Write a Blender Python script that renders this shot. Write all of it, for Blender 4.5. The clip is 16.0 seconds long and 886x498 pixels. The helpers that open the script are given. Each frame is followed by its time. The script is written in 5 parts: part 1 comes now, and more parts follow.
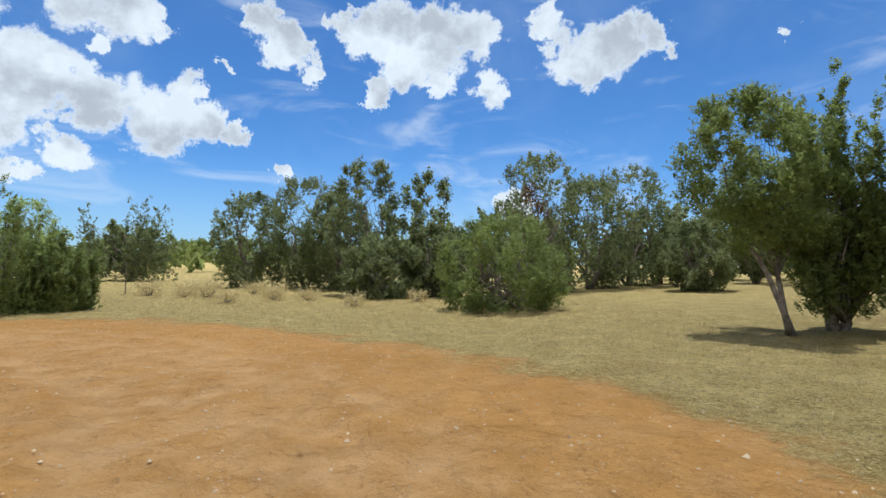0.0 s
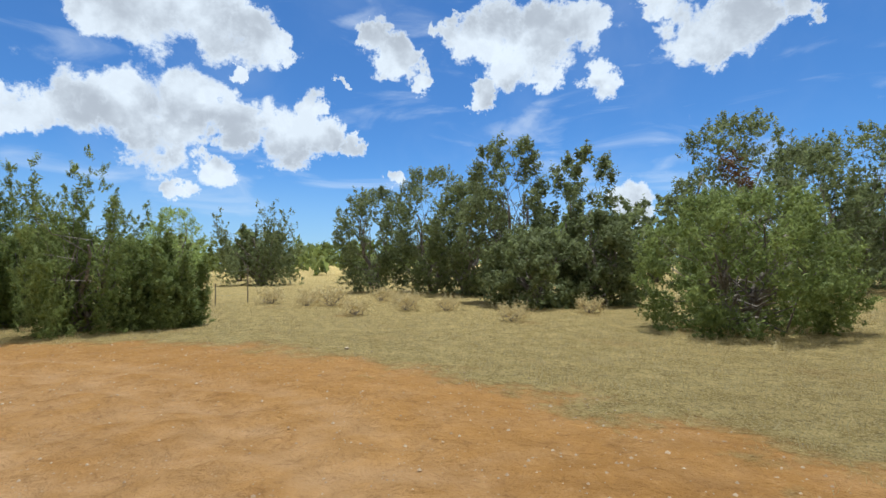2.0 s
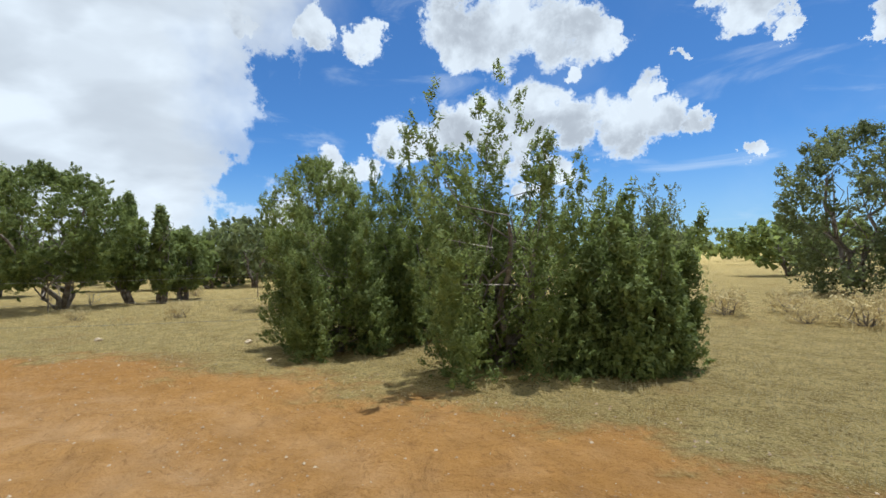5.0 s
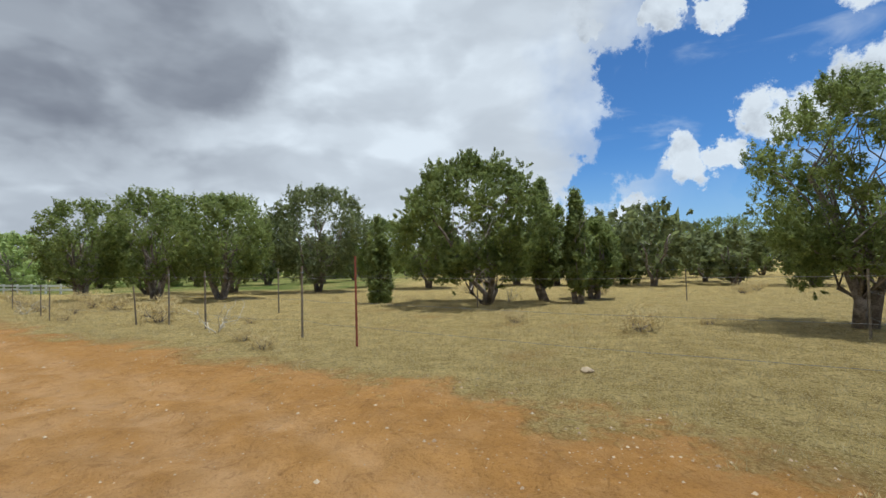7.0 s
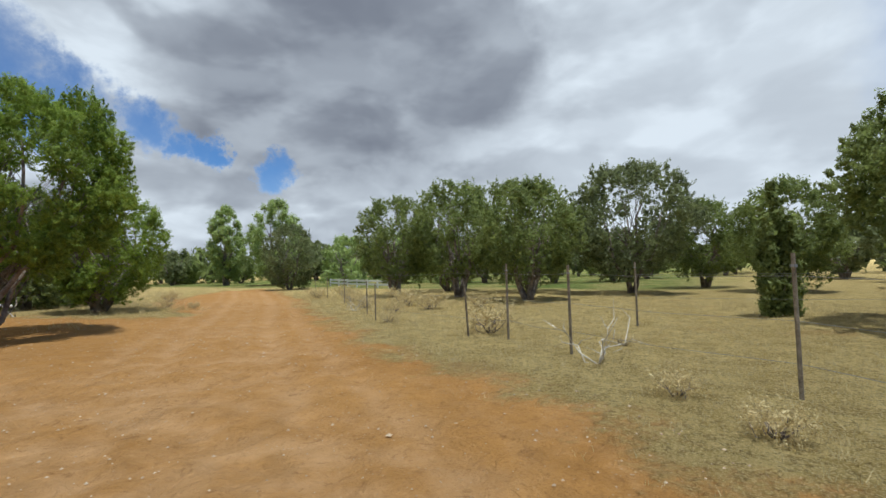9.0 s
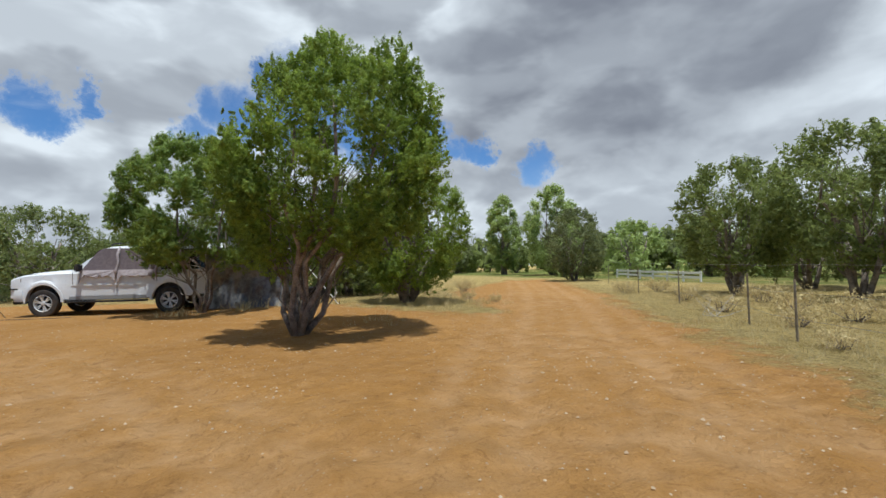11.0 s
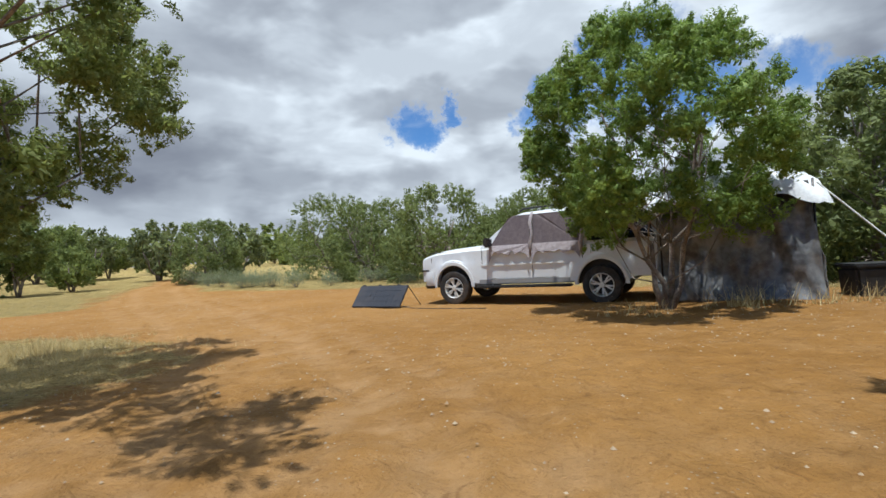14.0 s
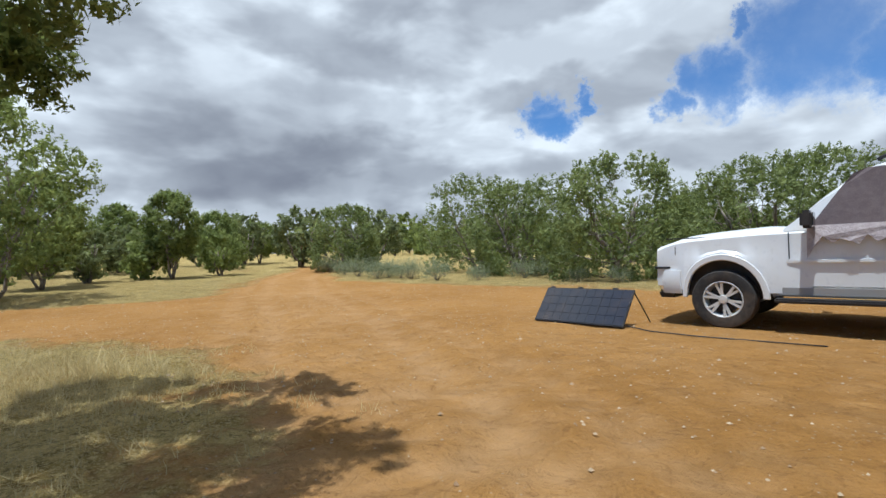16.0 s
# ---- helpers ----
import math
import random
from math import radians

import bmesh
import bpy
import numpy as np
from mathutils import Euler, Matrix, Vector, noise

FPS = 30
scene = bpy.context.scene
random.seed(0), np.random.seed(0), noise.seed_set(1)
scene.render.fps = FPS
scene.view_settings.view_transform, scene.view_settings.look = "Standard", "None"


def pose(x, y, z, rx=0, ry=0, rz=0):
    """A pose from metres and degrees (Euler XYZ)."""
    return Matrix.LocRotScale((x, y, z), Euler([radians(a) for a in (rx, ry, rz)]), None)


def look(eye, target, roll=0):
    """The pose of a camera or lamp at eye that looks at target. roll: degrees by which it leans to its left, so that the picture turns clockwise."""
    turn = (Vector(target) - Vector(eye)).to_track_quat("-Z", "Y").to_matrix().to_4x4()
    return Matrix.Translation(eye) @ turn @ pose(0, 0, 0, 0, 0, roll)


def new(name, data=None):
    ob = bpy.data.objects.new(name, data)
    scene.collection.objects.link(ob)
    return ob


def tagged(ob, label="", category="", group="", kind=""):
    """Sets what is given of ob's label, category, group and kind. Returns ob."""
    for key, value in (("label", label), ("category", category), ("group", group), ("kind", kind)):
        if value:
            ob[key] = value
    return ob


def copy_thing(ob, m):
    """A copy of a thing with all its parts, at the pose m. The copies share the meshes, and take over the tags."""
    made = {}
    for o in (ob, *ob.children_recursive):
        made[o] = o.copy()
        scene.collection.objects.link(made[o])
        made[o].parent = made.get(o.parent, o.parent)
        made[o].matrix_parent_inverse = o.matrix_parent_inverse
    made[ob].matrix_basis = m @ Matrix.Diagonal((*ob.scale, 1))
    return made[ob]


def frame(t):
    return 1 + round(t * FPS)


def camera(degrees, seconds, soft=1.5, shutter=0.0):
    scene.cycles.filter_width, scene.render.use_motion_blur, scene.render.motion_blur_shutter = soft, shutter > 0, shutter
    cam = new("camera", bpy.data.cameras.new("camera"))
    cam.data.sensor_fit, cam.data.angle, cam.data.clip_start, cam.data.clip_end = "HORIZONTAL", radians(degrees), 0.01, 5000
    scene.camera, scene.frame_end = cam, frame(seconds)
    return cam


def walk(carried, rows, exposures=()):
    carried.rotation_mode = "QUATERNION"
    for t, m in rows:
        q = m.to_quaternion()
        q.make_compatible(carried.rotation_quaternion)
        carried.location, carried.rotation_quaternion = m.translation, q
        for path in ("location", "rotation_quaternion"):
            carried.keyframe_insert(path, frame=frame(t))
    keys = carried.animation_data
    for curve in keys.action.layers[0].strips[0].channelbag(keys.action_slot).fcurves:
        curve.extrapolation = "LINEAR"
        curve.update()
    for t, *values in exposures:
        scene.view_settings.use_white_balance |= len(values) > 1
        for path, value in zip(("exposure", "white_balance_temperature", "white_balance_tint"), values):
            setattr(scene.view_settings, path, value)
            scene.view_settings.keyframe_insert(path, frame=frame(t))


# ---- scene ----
cam = camera(85.4, 16.0)
PATH = [
    (0, pose(0.263, -0.545, 1.451, 91.69, -0.72, 1.66)),
    (0.5, pose(-0.313, 0.658, 1.424, 91.30, -0.76, 4.80)),
    (1, pose(-0.883, 1.786, 1.419, 91.75, -0.38, 8.38)),
    (1.5, pose(-1.333, 2.674, 1.423, 91.82, 0.08, 11.58)),
    (2, pose(-1.753, 3.346, 1.429, 91.66, 0.24, 14.73)),
    (2.5, pose(-2.214, 3.921, 1.431, 91.77, 0.02, 18.19)),
    (3, pose(-2.668, 4.458, 1.422, 92.06, 0.42, 22.37)),
    (3.2, pose(-2.893, 4.687, 1.408, 92.01, 0.79, 24.27)),
    (5.3, pose(-7.980, 7.034, 1.417, 91.48, 1.49, 59.76)),
    (5.5, pose(-8.575, 7.011, 1.436, 91.65, 1.31, 63.79)),
    (6, pose(-9.977, 6.841, 1.459, 91.49, 1.13, 74.13)),
    (6.5, pose(-11.262, 6.534, 1.469, 91.47, 1.58, 84.79)),
    (7, pose(-12.403, 5.720, 1.395, 92.06, 1.58, 93.70)),
    (7.5, pose(-13.498, 4.992, 1.422, 91.91, 1.48, 102.99)),
    (8, pose(-14.455, 4.135, 1.430, 92.28, 1.26, 110.67)),
    (8.5, pose(-15.305, 3.161, 1.393, 92.21, 1.39, 117.63)),
    (8.7, pose(-15.588, 2.727, 1.393, 92.40, 1.52, 120.05)),
    (10.8, pose(-17.316, -1.601, 1.371, 92.20, 1.27, 151.47)),
    (11, pose(-17.305, -2.060, 1.412, 92.20, 1.24, 154.33)),
    (11.5, pose(-17.221, -3.144, 1.475, 91.94, 0.99, 162.35)),
    (12, pose(-17.007, -4.147, 1.516, 92.05, 0.83, 169.70)),
    (12.5, pose(-16.622, -5.147, 1.486, 91.20, 1.35, 176.63)),
    (13, pose(-16.079, -6.269, 1.472, 90.48, 1.63, 182.08)),
    (13.5, pose(-15.695, -7.375, 1.437, 90.41, 2.11, 187.35)),
    (14, pose(-15.232, -8.387, 1.413, 90.72, 3.41, 192.75)),
    (14.5, pose(-14.653, -9.371, 1.388, 90.65, 3.79, 197.39)),
    (15, pose(-14.048, -10.290, 1.373, 90.55, 3.58, 201.43)),
    (15.5, pose(-13.396, -11.152, 1.382, 90.60, 2.56, 205.23)),
    (16, pose(-12.715, -11.951, 1.362, 90.59, 1.97, 207.92)),
]
walk(cam, PATH, exposures=[(0.0, 0.08, 5780, 4), (3.2, 0.08, 5780, 4), (5.3, 0.06, 5800, 4), (7.0, -0.10, 5850, 4), (8.7, -0.12, 5850, 4), (11.0, -0.04, 5950, 4), (13.0, 0.08, 5900, 4), (16.0, 0.10, 5750, 4)])

# world: a clear sky with broken cloud, and one high sun
SUN_DIR = Vector((0.0, 0.20, 0.98)).normalized()
world = bpy.data.worlds.new("sky")
scene.world = world
world.use_nodes = True


class Nodes:
    """A small helper to write node trees as expressions."""

    def __init__(self, tree):
        self.tree = tree
        tree.nodes.clear()

    def add(self, kind, **props):
        n = self.tree.nodes.new(kind)
        ins = props.pop("ins", {})
        for key, value in props.items():
            setattr(n, key, value)
        for key, value in ins.items():
            self.put(n.inputs[key], value)
        return n

    def put(self, socket, value):
        if isinstance(value, bpy.types.NodeSocket):
            self.tree.links.new(value, socket)
        else:
            socket.default_value = value

    def math(self, op, a, b=0.0, c=0.0, clamp=False):
        n = self.add("ShaderNodeMath", operation=op, use_clamp=clamp)
        for i, value in enumerate((a, b, c)):
            self.put(n.inputs[i], value)
        return n.outputs[0]

    def vmath(self, op, a, b=(0, 0, 0)):
        n = self.add("ShaderNodeVectorMath", operation=op)
        self.put(n.inputs[0], a)
        self.put(n.inputs[1], b)
        return n.outputs["Value"] if op in ("DOT_PRODUCT", "LENGTH", "DISTANCE") else n.outputs[0]

    def ramp(self, value, low, high, out_low=0.0, out_high=1.0, smooth=True):
        n = self.add("ShaderNodeMapRange", interpolation_type="SMOOTHSTEP" if smooth else "LINEAR")
        for i, x in enumerate((value, low, high, out_low, out_high)):
            self.put(n.inputs[i], x)
        return n.outputs[0]

    def noise(self, vector, scale, detail=4.0, rough=0.55, distort=0.0):
        n = self.add("ShaderNodeTexNoise", ins={"Scale": scale, "Detail": detail, "Roughness": rough, "Distortion": distort})
        if vector is not None:
            self.put(n.inputs["Vector"], vector)
        return n.outputs["Fac"]

    def mix(self, fac, a, b):
        n = self.add("ShaderNodeMix", data_type="RGBA")
        self.put(n.inputs[0], fac)
        self.put(n.inputs[6], a if not isinstance(a, tuple) else (*a[:3], 1))
        self.put(n.inputs[7], b if not isinstance(b, tuple) else (*b[:3], 1))
        return n.outputs[2]


def heading(yaw, up):
    a, e = radians(yaw), radians(up)
    return (-math.sin(a) * math.cos(e), math.cos(a) * math.cos(e), math.sin(e))


def build_sky():
    n = Nodes(world.node_tree)
    sky = n.add("ShaderNodeTexSky", sky_type="NISHITA", sun_disc=False, sun_elevation=math.asin(SUN_DIR.z),
                sun_rotation=math.atan2(SUN_DIR.x, SUN_DIR.y), altitude=1500.0, air_density=1.0, dust_density=0.4, ozone_density=2.0)
    way = n.add("ShaderNodeTexCoord").outputs["Generated"]
    xyz = n.add("ShaderNodeSeparateXYZ", ins={0: way})
    half = (0.5, 0.5, 0.5)

    def bent_by(scale, detail, rough, amount):
        color = n.add("ShaderNodeTexNoise", ins={"Vector": way, "Scale": scale, "Detail": detail, "Roughness": rough}).outputs["Color"]
        return n.vmath("MULTIPLY", n.vmath("SUBTRACT", color, half), amount)
    fine, slow = bent_by(13.0, 8.0, 0.68, (0.17, 0.17, 0.13)), bent_by(3.2, 5.0, 0.55, (0.22, 0.22, 0.14))
    puff_way = n.vmath("NORMALIZE", n.vmath("ADD", way, fine))
    soft_way = n.vmath("NORMALIZE", n.vmath("ADD", n.vmath("ADD", way, slow), n.vmath("MULTIPLY", fine, (0.3, 0.3, 0.3))))
    mild_way = n.vmath("NORMALIZE", n.vmath("ADD", n.vmath("ADD", way, n.vmath("MULTIPLY", slow, (0.7, 0.7, 0.7))), n.vmath("MULTIPLY", fine, (0.95, 0.95, 1.25))))
    state = {"puff": 0.0, "gap": 0.0, "dark": 0.0}

    def lump(line, yaw, up, wide, edge):
        return n.ramp(n.vmath("DOT_PRODUCT", line, heading(yaw, up)), math.cos(radians(wide * edge)), math.cos(radians(wide * 0.1)))

    def puff(yaw, up, wide):
        """A heap of bright cloud about a direction."""
        state["puff"] = n.math("MAXIMUM", state["puff"], lump(puff_way, yaw, up, wide, 1.30))

    def gap(yaw, up, wide):
        """A rent in the overcast, open to the blue."""
        state["gap"] = n.math("MAXIMUM", state["gap"], lump(mild_way, yaw, up, wide * 0.60, 2.2))

    def gloom(yaw, up, wide, amount):
        """A thick grey patch of cloud about a direction."""
        state["dark"] = n.math("ADD", state["dark"], n.math("MULTIPLY", lump(soft_way, yaw, up, wide, 1.9), amount * 0.80))

    puff(46.7, 25.3, 4.6)
    puff(40.8, 24.8, 4.0)
    puff(36.1, 24.1, 3.0)
    puff(32.6, 23.4, 1.6)
    puff(52.2, 26.6, 3.4)
    puff(57.8, 14.2, 2.3)
    puff(52.9, 15.1, 3.2)
    puff(47.3, 15.7, 4.1)
    puff(42.6, 16.5, 4.1)
    puff(37.8, 15.0, 3.0)
    puff(33.4, 13.9, 3.6)
    puff(28.9, 14.2, 2.7)
    puff(25.4, 14.0, 1.4)
    puff(45.9, 12.7, 3.6)
    puff(40.3, 10.0, 2.3)
    puff(43.9, 8.2, 1.6)
    puff(30.4, 17.2, 1.8)
    puff(36.7, 20.4, 1.5)
    puff(22.8, 25.2, 2.1)
    puff(20.5, 23.3, 2.5)
    puff(17.6, 21.2, 1.4)
    puff(14.1, 26.4, 1.5)
    puff(11.2, 25.2, 2.8)
    puff(7.8, 25.2, 3.8)
    puff(3.1, 25.2, 4.1)
    puff(-1.1, 25.9, 3.1)
    puff(6.6, 22.0, 3.0)
    puff(2.7, 21.7, 2.3)
    puff(9.8, 19.3, 1.6)
    puff(-3.6, 20.0, 2.2)
    puff(-12.8, 23.1, 3.2)
    puff(-17.6, 23.5, 3.2)
    puff(-21.7, 24.1, 2.2)
    puff(-9.9, 26.1, 2.0)
    puff(-15.7, 21.7, 2.0)
    puff(-33.9, 22.1, 0.7)
    puff(-7.0, 6.9, 2.7)
    puff(20.4, 10.0, 0.8)
    puff(-35.2, 4.8, 1.6)
    puff(26.6, 20.7, 0.6)
    puff(62.8, 10.3, 1.8)
    puff(59.3, 13.4, 2.8)
    puff(54.4, 14.4, 2.8)
    puff(66.7, 10.6, 2.5)
    puff(49.0, 24.6, 3.7)
    puff(68.7, 25.6, 2.5)
    puff(62.6, 24.6, 2.3)
    puff(76.2, 25.9, 2.2)
    puff(71.8, 5.1, 2.5)

    gap(71.7, 12.0, 3.1)
    gap(66.6, 15.3, 3.8)
    gap(60.4, 17.5, 4.3)
    gap(70.4, 16.8, 2.5)
    gap(75.4, 7.9, 2.5)
    gap(58.2, 7.9, 2.8)
    gap(72.9, 21.0, 2.1)
    gap(61.2, 21.0, 2.5)
    gap(163.1, 16.6, 4.4)
    gap(155.5, 15.4, 3.4)
    gap(168.5, 18.2, 3.1)
    gap(151.7, 13.7, 2.2)
    gap(143.1, 11.0, 2.3)
    gap(65.6, 19.5, 4.3)
    gap(66.2, 12.5, 3.1)
    gap(72.4, 18.3, 2.5)
    gap(180.1, 17.8, 2.8)
    gap(182.9, 15.3, 2.1)
    gap(195.6, 14.7, 2.5)
    gap(142.4, 11.4, 2.5)
    gap(149.3, 13.7, 1.8)
    gap(196.8, 14.5, 2.5)
    gap(174.1, 20.9, 1.6)
    gap(148.5, 13.3, 1.8)
    gap(192.6, 16.5, 1.5)
    gap(169.3, 17.9, 6.5)
    gap(177.7, 16.3, 4.3)
    gap(196.4, 14.6, 2.5)
    gap(162.6, 15.0, 4.6)

    gloom(128.4, 23.6, 9.2, 0.60)
    gloom(134.8, 18.5, 5.5, 0.55)
    gloom(121.1, 25.1, 5.5, 0.40)
    gloom(136.1, 24.2, 8.6, 0.55)
    gloom(126.0, 26.1, 7.4, 0.50)
    gloom(142.9, 17.2, 4.3, 0.50)
    gloom(148.5, 22.7, 4.9, 0.40)
    gloom(117.2, 25.3, 4.3, 0.30)
    gloom(144.2, 19.4, 5.9, 0.45)
    gloom(136.5, 23.4, 7.4, 0.50)
    gloom(125.5, 24.0, 6.8, 0.45)
    gloom(141.7, 15.9, 3.4, 0.30)
    gloom(211.5, 8.4, 3.7, 0.35)
    gloom(223.0, 8.9, 5.5, 0.35)
    gloom(231.5, 13.4, 5.5, 0.30)
    gloom(219.9, 16.2, 4.3, 0.25)
    gloom(228.5, 8.0, 5.5, 0.40)
    gloom(221.6, 13.7, 4.9, 0.30)
    gloom(236.5, 11.7, 4.9, 0.35)
    gloom(212.6, 24.5, 3.7, 0.20)

    crumb = n.noise(way, 17.0, 9.0, 0.68, 0.25)
    broad = n.noise(way, 5.0, 5.0, 0.55, 0.3)
    over = n.ramp(n.vmath("DOT_PRODUCT", n.vmath("NORMALIZE", n.vmath("ADD", way, n.vmath("MULTIPLY", slow, (2.6, 2.6, 3.0)))), heading(159, 0)), -0.16, 0.36)
    over = n.math("MAXIMUM", over, n.ramp(n.vmath("DOT_PRODUCT", way, heading(232, 0)), 0.2, 0.5))
    sheet = n.math("SUBTRACT", n.math("ADD", over, n.math("MULTIPLY", n.math("SUBTRACT", broad, 0.5), 0.5)), n.math("MULTIPLY", state["gap"], 0.9))
    heap = n.math("ADD", n.math("MULTIPLY", state["puff"], 1.15), n.math("MULTIPLY", n.math("SUBTRACT", crumb, 0.5), 2.0))
    heap_mask, sheet_mask = n.ramp(heap, 0.30, 0.92), n.ramp(sheet, -0.05, 0.80)
    streak = n.ramp(n.noise(n.vmath("MULTIPLY", way, (1.0, 1.0, 3.4)), 4.6, 6.0, 0.55, 0.6), 0.52, 0.78, 0.0, 0.42)
    mask = n.math("MAXIMUM", n.math("MAXIMUM", heap_mask, sheet_mask), streak)
    # lit from above: tops bright, undersides grey
    long_way = n.vmath("MULTIPLY", way, (1.0, 1.0, 2.1))
    here = n.noise(long_way, 4.2, 4.0, 0.48, 0.25)
    above = n.noise(n.vmath("ADD", long_way, (0.0, 0.0, 0.13)), 4.2, 4.0, 0.48, 0.25)
    under = n.ramp(n.math("SUBTRACT", above, here), -0.10, 0.13)
    mottled = n.ramp(n.noise(n.vmath("ADD", long_way, (3.0, 1.0, 2.0)), 7.0, 4.0, 0.48, 0.3), 0.36, 0.66)
    overcast = n.ramp(n.vmath("DOT_PRODUCT", way, heading(190, 10)), 0.0, 0.75)
    lit = n.math("SUBTRACT", n.noise(n.vmath("ADD", way, (0.0, 0.0, 0.05)), 8.5, 5.0, 0.52, 0.2), n.noise(way, 8.5, 5.0, 0.52, 0.2))
    belly = n.math("MULTIPLY", n.ramp(heap, 0.55, 1.2), n.math("ADD", n.ramp(lit, -0.12, 0.16, 0.0, 0.42), n.ramp(crumb, 0.42, 0.60, 0.0, 0.04)))
    grey = n.math("ADD", n.math("MULTIPLY", n.math("MULTIPLY", under, sheet_mask), n.math("ADD", 0.14, n.math("MULTIPLY", overcast, 0.30))),
                  n.math("MULTIPLY", n.math("MULTIPLY", mottled, sheet_mask), n.math("ADD", 0.10, n.math("MULTIPLY", overcast, 0.16))))
    grey = n.math("ADD", n.math("ADD", grey, belly), n.math("MULTIPLY", n.math("MINIMUM", state["dark"], 0.75), n.ramp(here, 0.34, 0.66, 1.0, 0.62)))
    grey = n.math("DIVIDE", n.math("MULTIPLY", grey, 1.25), n.math("ADD", 1.0, n.math("MULTIPLY", grey, 0.75)))
    cloud = n.mix(n.math("POWER", grey, 0.8), (0.86, 0.872, 0.90), (0.145, 0.150, 0.190))
    haze = n.ramp(xyz.outputs[2], 0.0, 0.22, 0.55, 0.0)
    blue = n.add("ShaderNodeVectorMath", operation="SCALE", ins={0: sky.outputs[0], "Scale": 0.098}).outputs[0]
    blue = n.vmath("MULTIPLY", blue, (0.62, 0.92, 1.22))
    air = n.mix(haze, blue, (0.42, 0.56, 0.72))
    total = n.mix(mask, air, cloud)
    bg = n.add("ShaderNodeBackground", ins={"Color": total, "Strength": 1.0})
    n.add("ShaderNodeOutputWorld", ins={"Surface": bg.outputs[0]})


build_sky()

sun = new("sun", bpy.data.lights.new("sun", "SUN"))
sun.data.energy, sun.data.angle, sun.data.color = 4.9, radians(0.6), (1.0, 0.97, 0.92)
sun.matrix_world = look(SUN_DIR * 60, (0, 0, 0))


# ---- materials ----
def material(name):
    m = bpy.data.materials.new(name)
    m.use_nodes = True
    return m, Nodes(m.node_tree)


def surface(name, dark, light, scale=8.0, rough=0.7, metal=0.0, bump=0.0, bump_scale=40.0, island=0.0, translucent=0.0, coat=0.0):
    """A two-scale mottled surface in object space."""
    m, n = material(name)
    at = n.add("ShaderNodeTexCoord").outputs["Object"]
    fac = n.math("ADD", n.math("MULTIPLY", n.noise(at, scale, 4.0), 0.6), n.math("MULTIPLY", n.noise(at, scale * 7, 3.0), 0.4))
    fac = n.ramp(fac, 0.35, 0.65)
    if island:
        rnd = n.add("ShaderNodeNewGeometry").outputs["Random Per Island"]
        fac = n.math("ADD", n.math("MULTIPLY", fac, 1 - island), n.math("MULTIPLY", rnd, island))
    color = n.mix(fac, dark, light)
    p = n.add("ShaderNodeBsdfPrincipled", ins={"Base Color": color, "Roughness": rough, "Metallic": metal, "Coat Weight": coat})
    if bump:
        b = n.add("ShaderNodeBump", ins={"Strength": bump, "Distance": 0.02, "Height": n.noise(at, bump_scale, 5.0)})
        n.put(p.inputs["Normal"], b.outputs[0])
    out = p.outputs[0]
    if translucent:
        t = n.add("ShaderNodeBsdfTranslucent", ins={"Color": color})
        out = n.add("ShaderNodeMixShader", ins={0: translucent, 1: out, 2: t.outputs[0]}).outputs[0]
    n.add("ShaderNodeOutputMaterial", ins={"Surface": out})
    return m


M_JUNIPER = surface("juniper_leaves", (0.120, 0.155, 0.045), (0.35, 0.40, 0.115), 0.9, 0.7, island=0.5, translucent=0.58)
# Slightly darker, greyer variant of the juniper leaf colour.
M_JUNIPER_DARK = surface("dark_juniper_leaves", (0.110, 0.130, 0.055), (0.31, 0.34, 0.135), 0.9, 0.7, island=0.5, translucent=0.58)
M_OAK = surface("oak_leaves", (0.115, 0.185, 0.036), (0.34, 0.435, 0.085), 0.8, 0.6, island=0.55, translucent=0.5)
M_SCRUB = surface("scrub_leaves", (0.110, 0.145, 0.045), (0.31, 0.35, 0.11), 0.8, 0.65, island=0.55, translucent=0.5)
M_SPRING = surface("cottonwood_leaves", (0.24, 0.30, 0.085), (0.48, 0.57, 0.19), 0.5, 0.6, island=0.5, translucent=0.5)
M_BARK = surface("juniper_bark", (0.115, 0.088, 0.068), (0.33, 0.275, 0.225), 6.0, 0.9, bump=0.7, bump_scale=26.0)
M_SAGE = surface("sagebrush_leaves", (0.16, 0.19, 0.10), (0.38, 0.41, 0.24), 3.0, 0.8, island=0.6, translucent=0.35)
M_STRAW = surface("dry_grass", (0.42, 0.315, 0.125), (0.76, 0.63, 0.34), 2.0, 0.8, island=0.7, translucent=0.4)
M_STONE = surface("pale_stone", (0.30, 0.18, 0.09), (0.56, 0.44, 0.29), 3.0, 0.85, island=0.6)

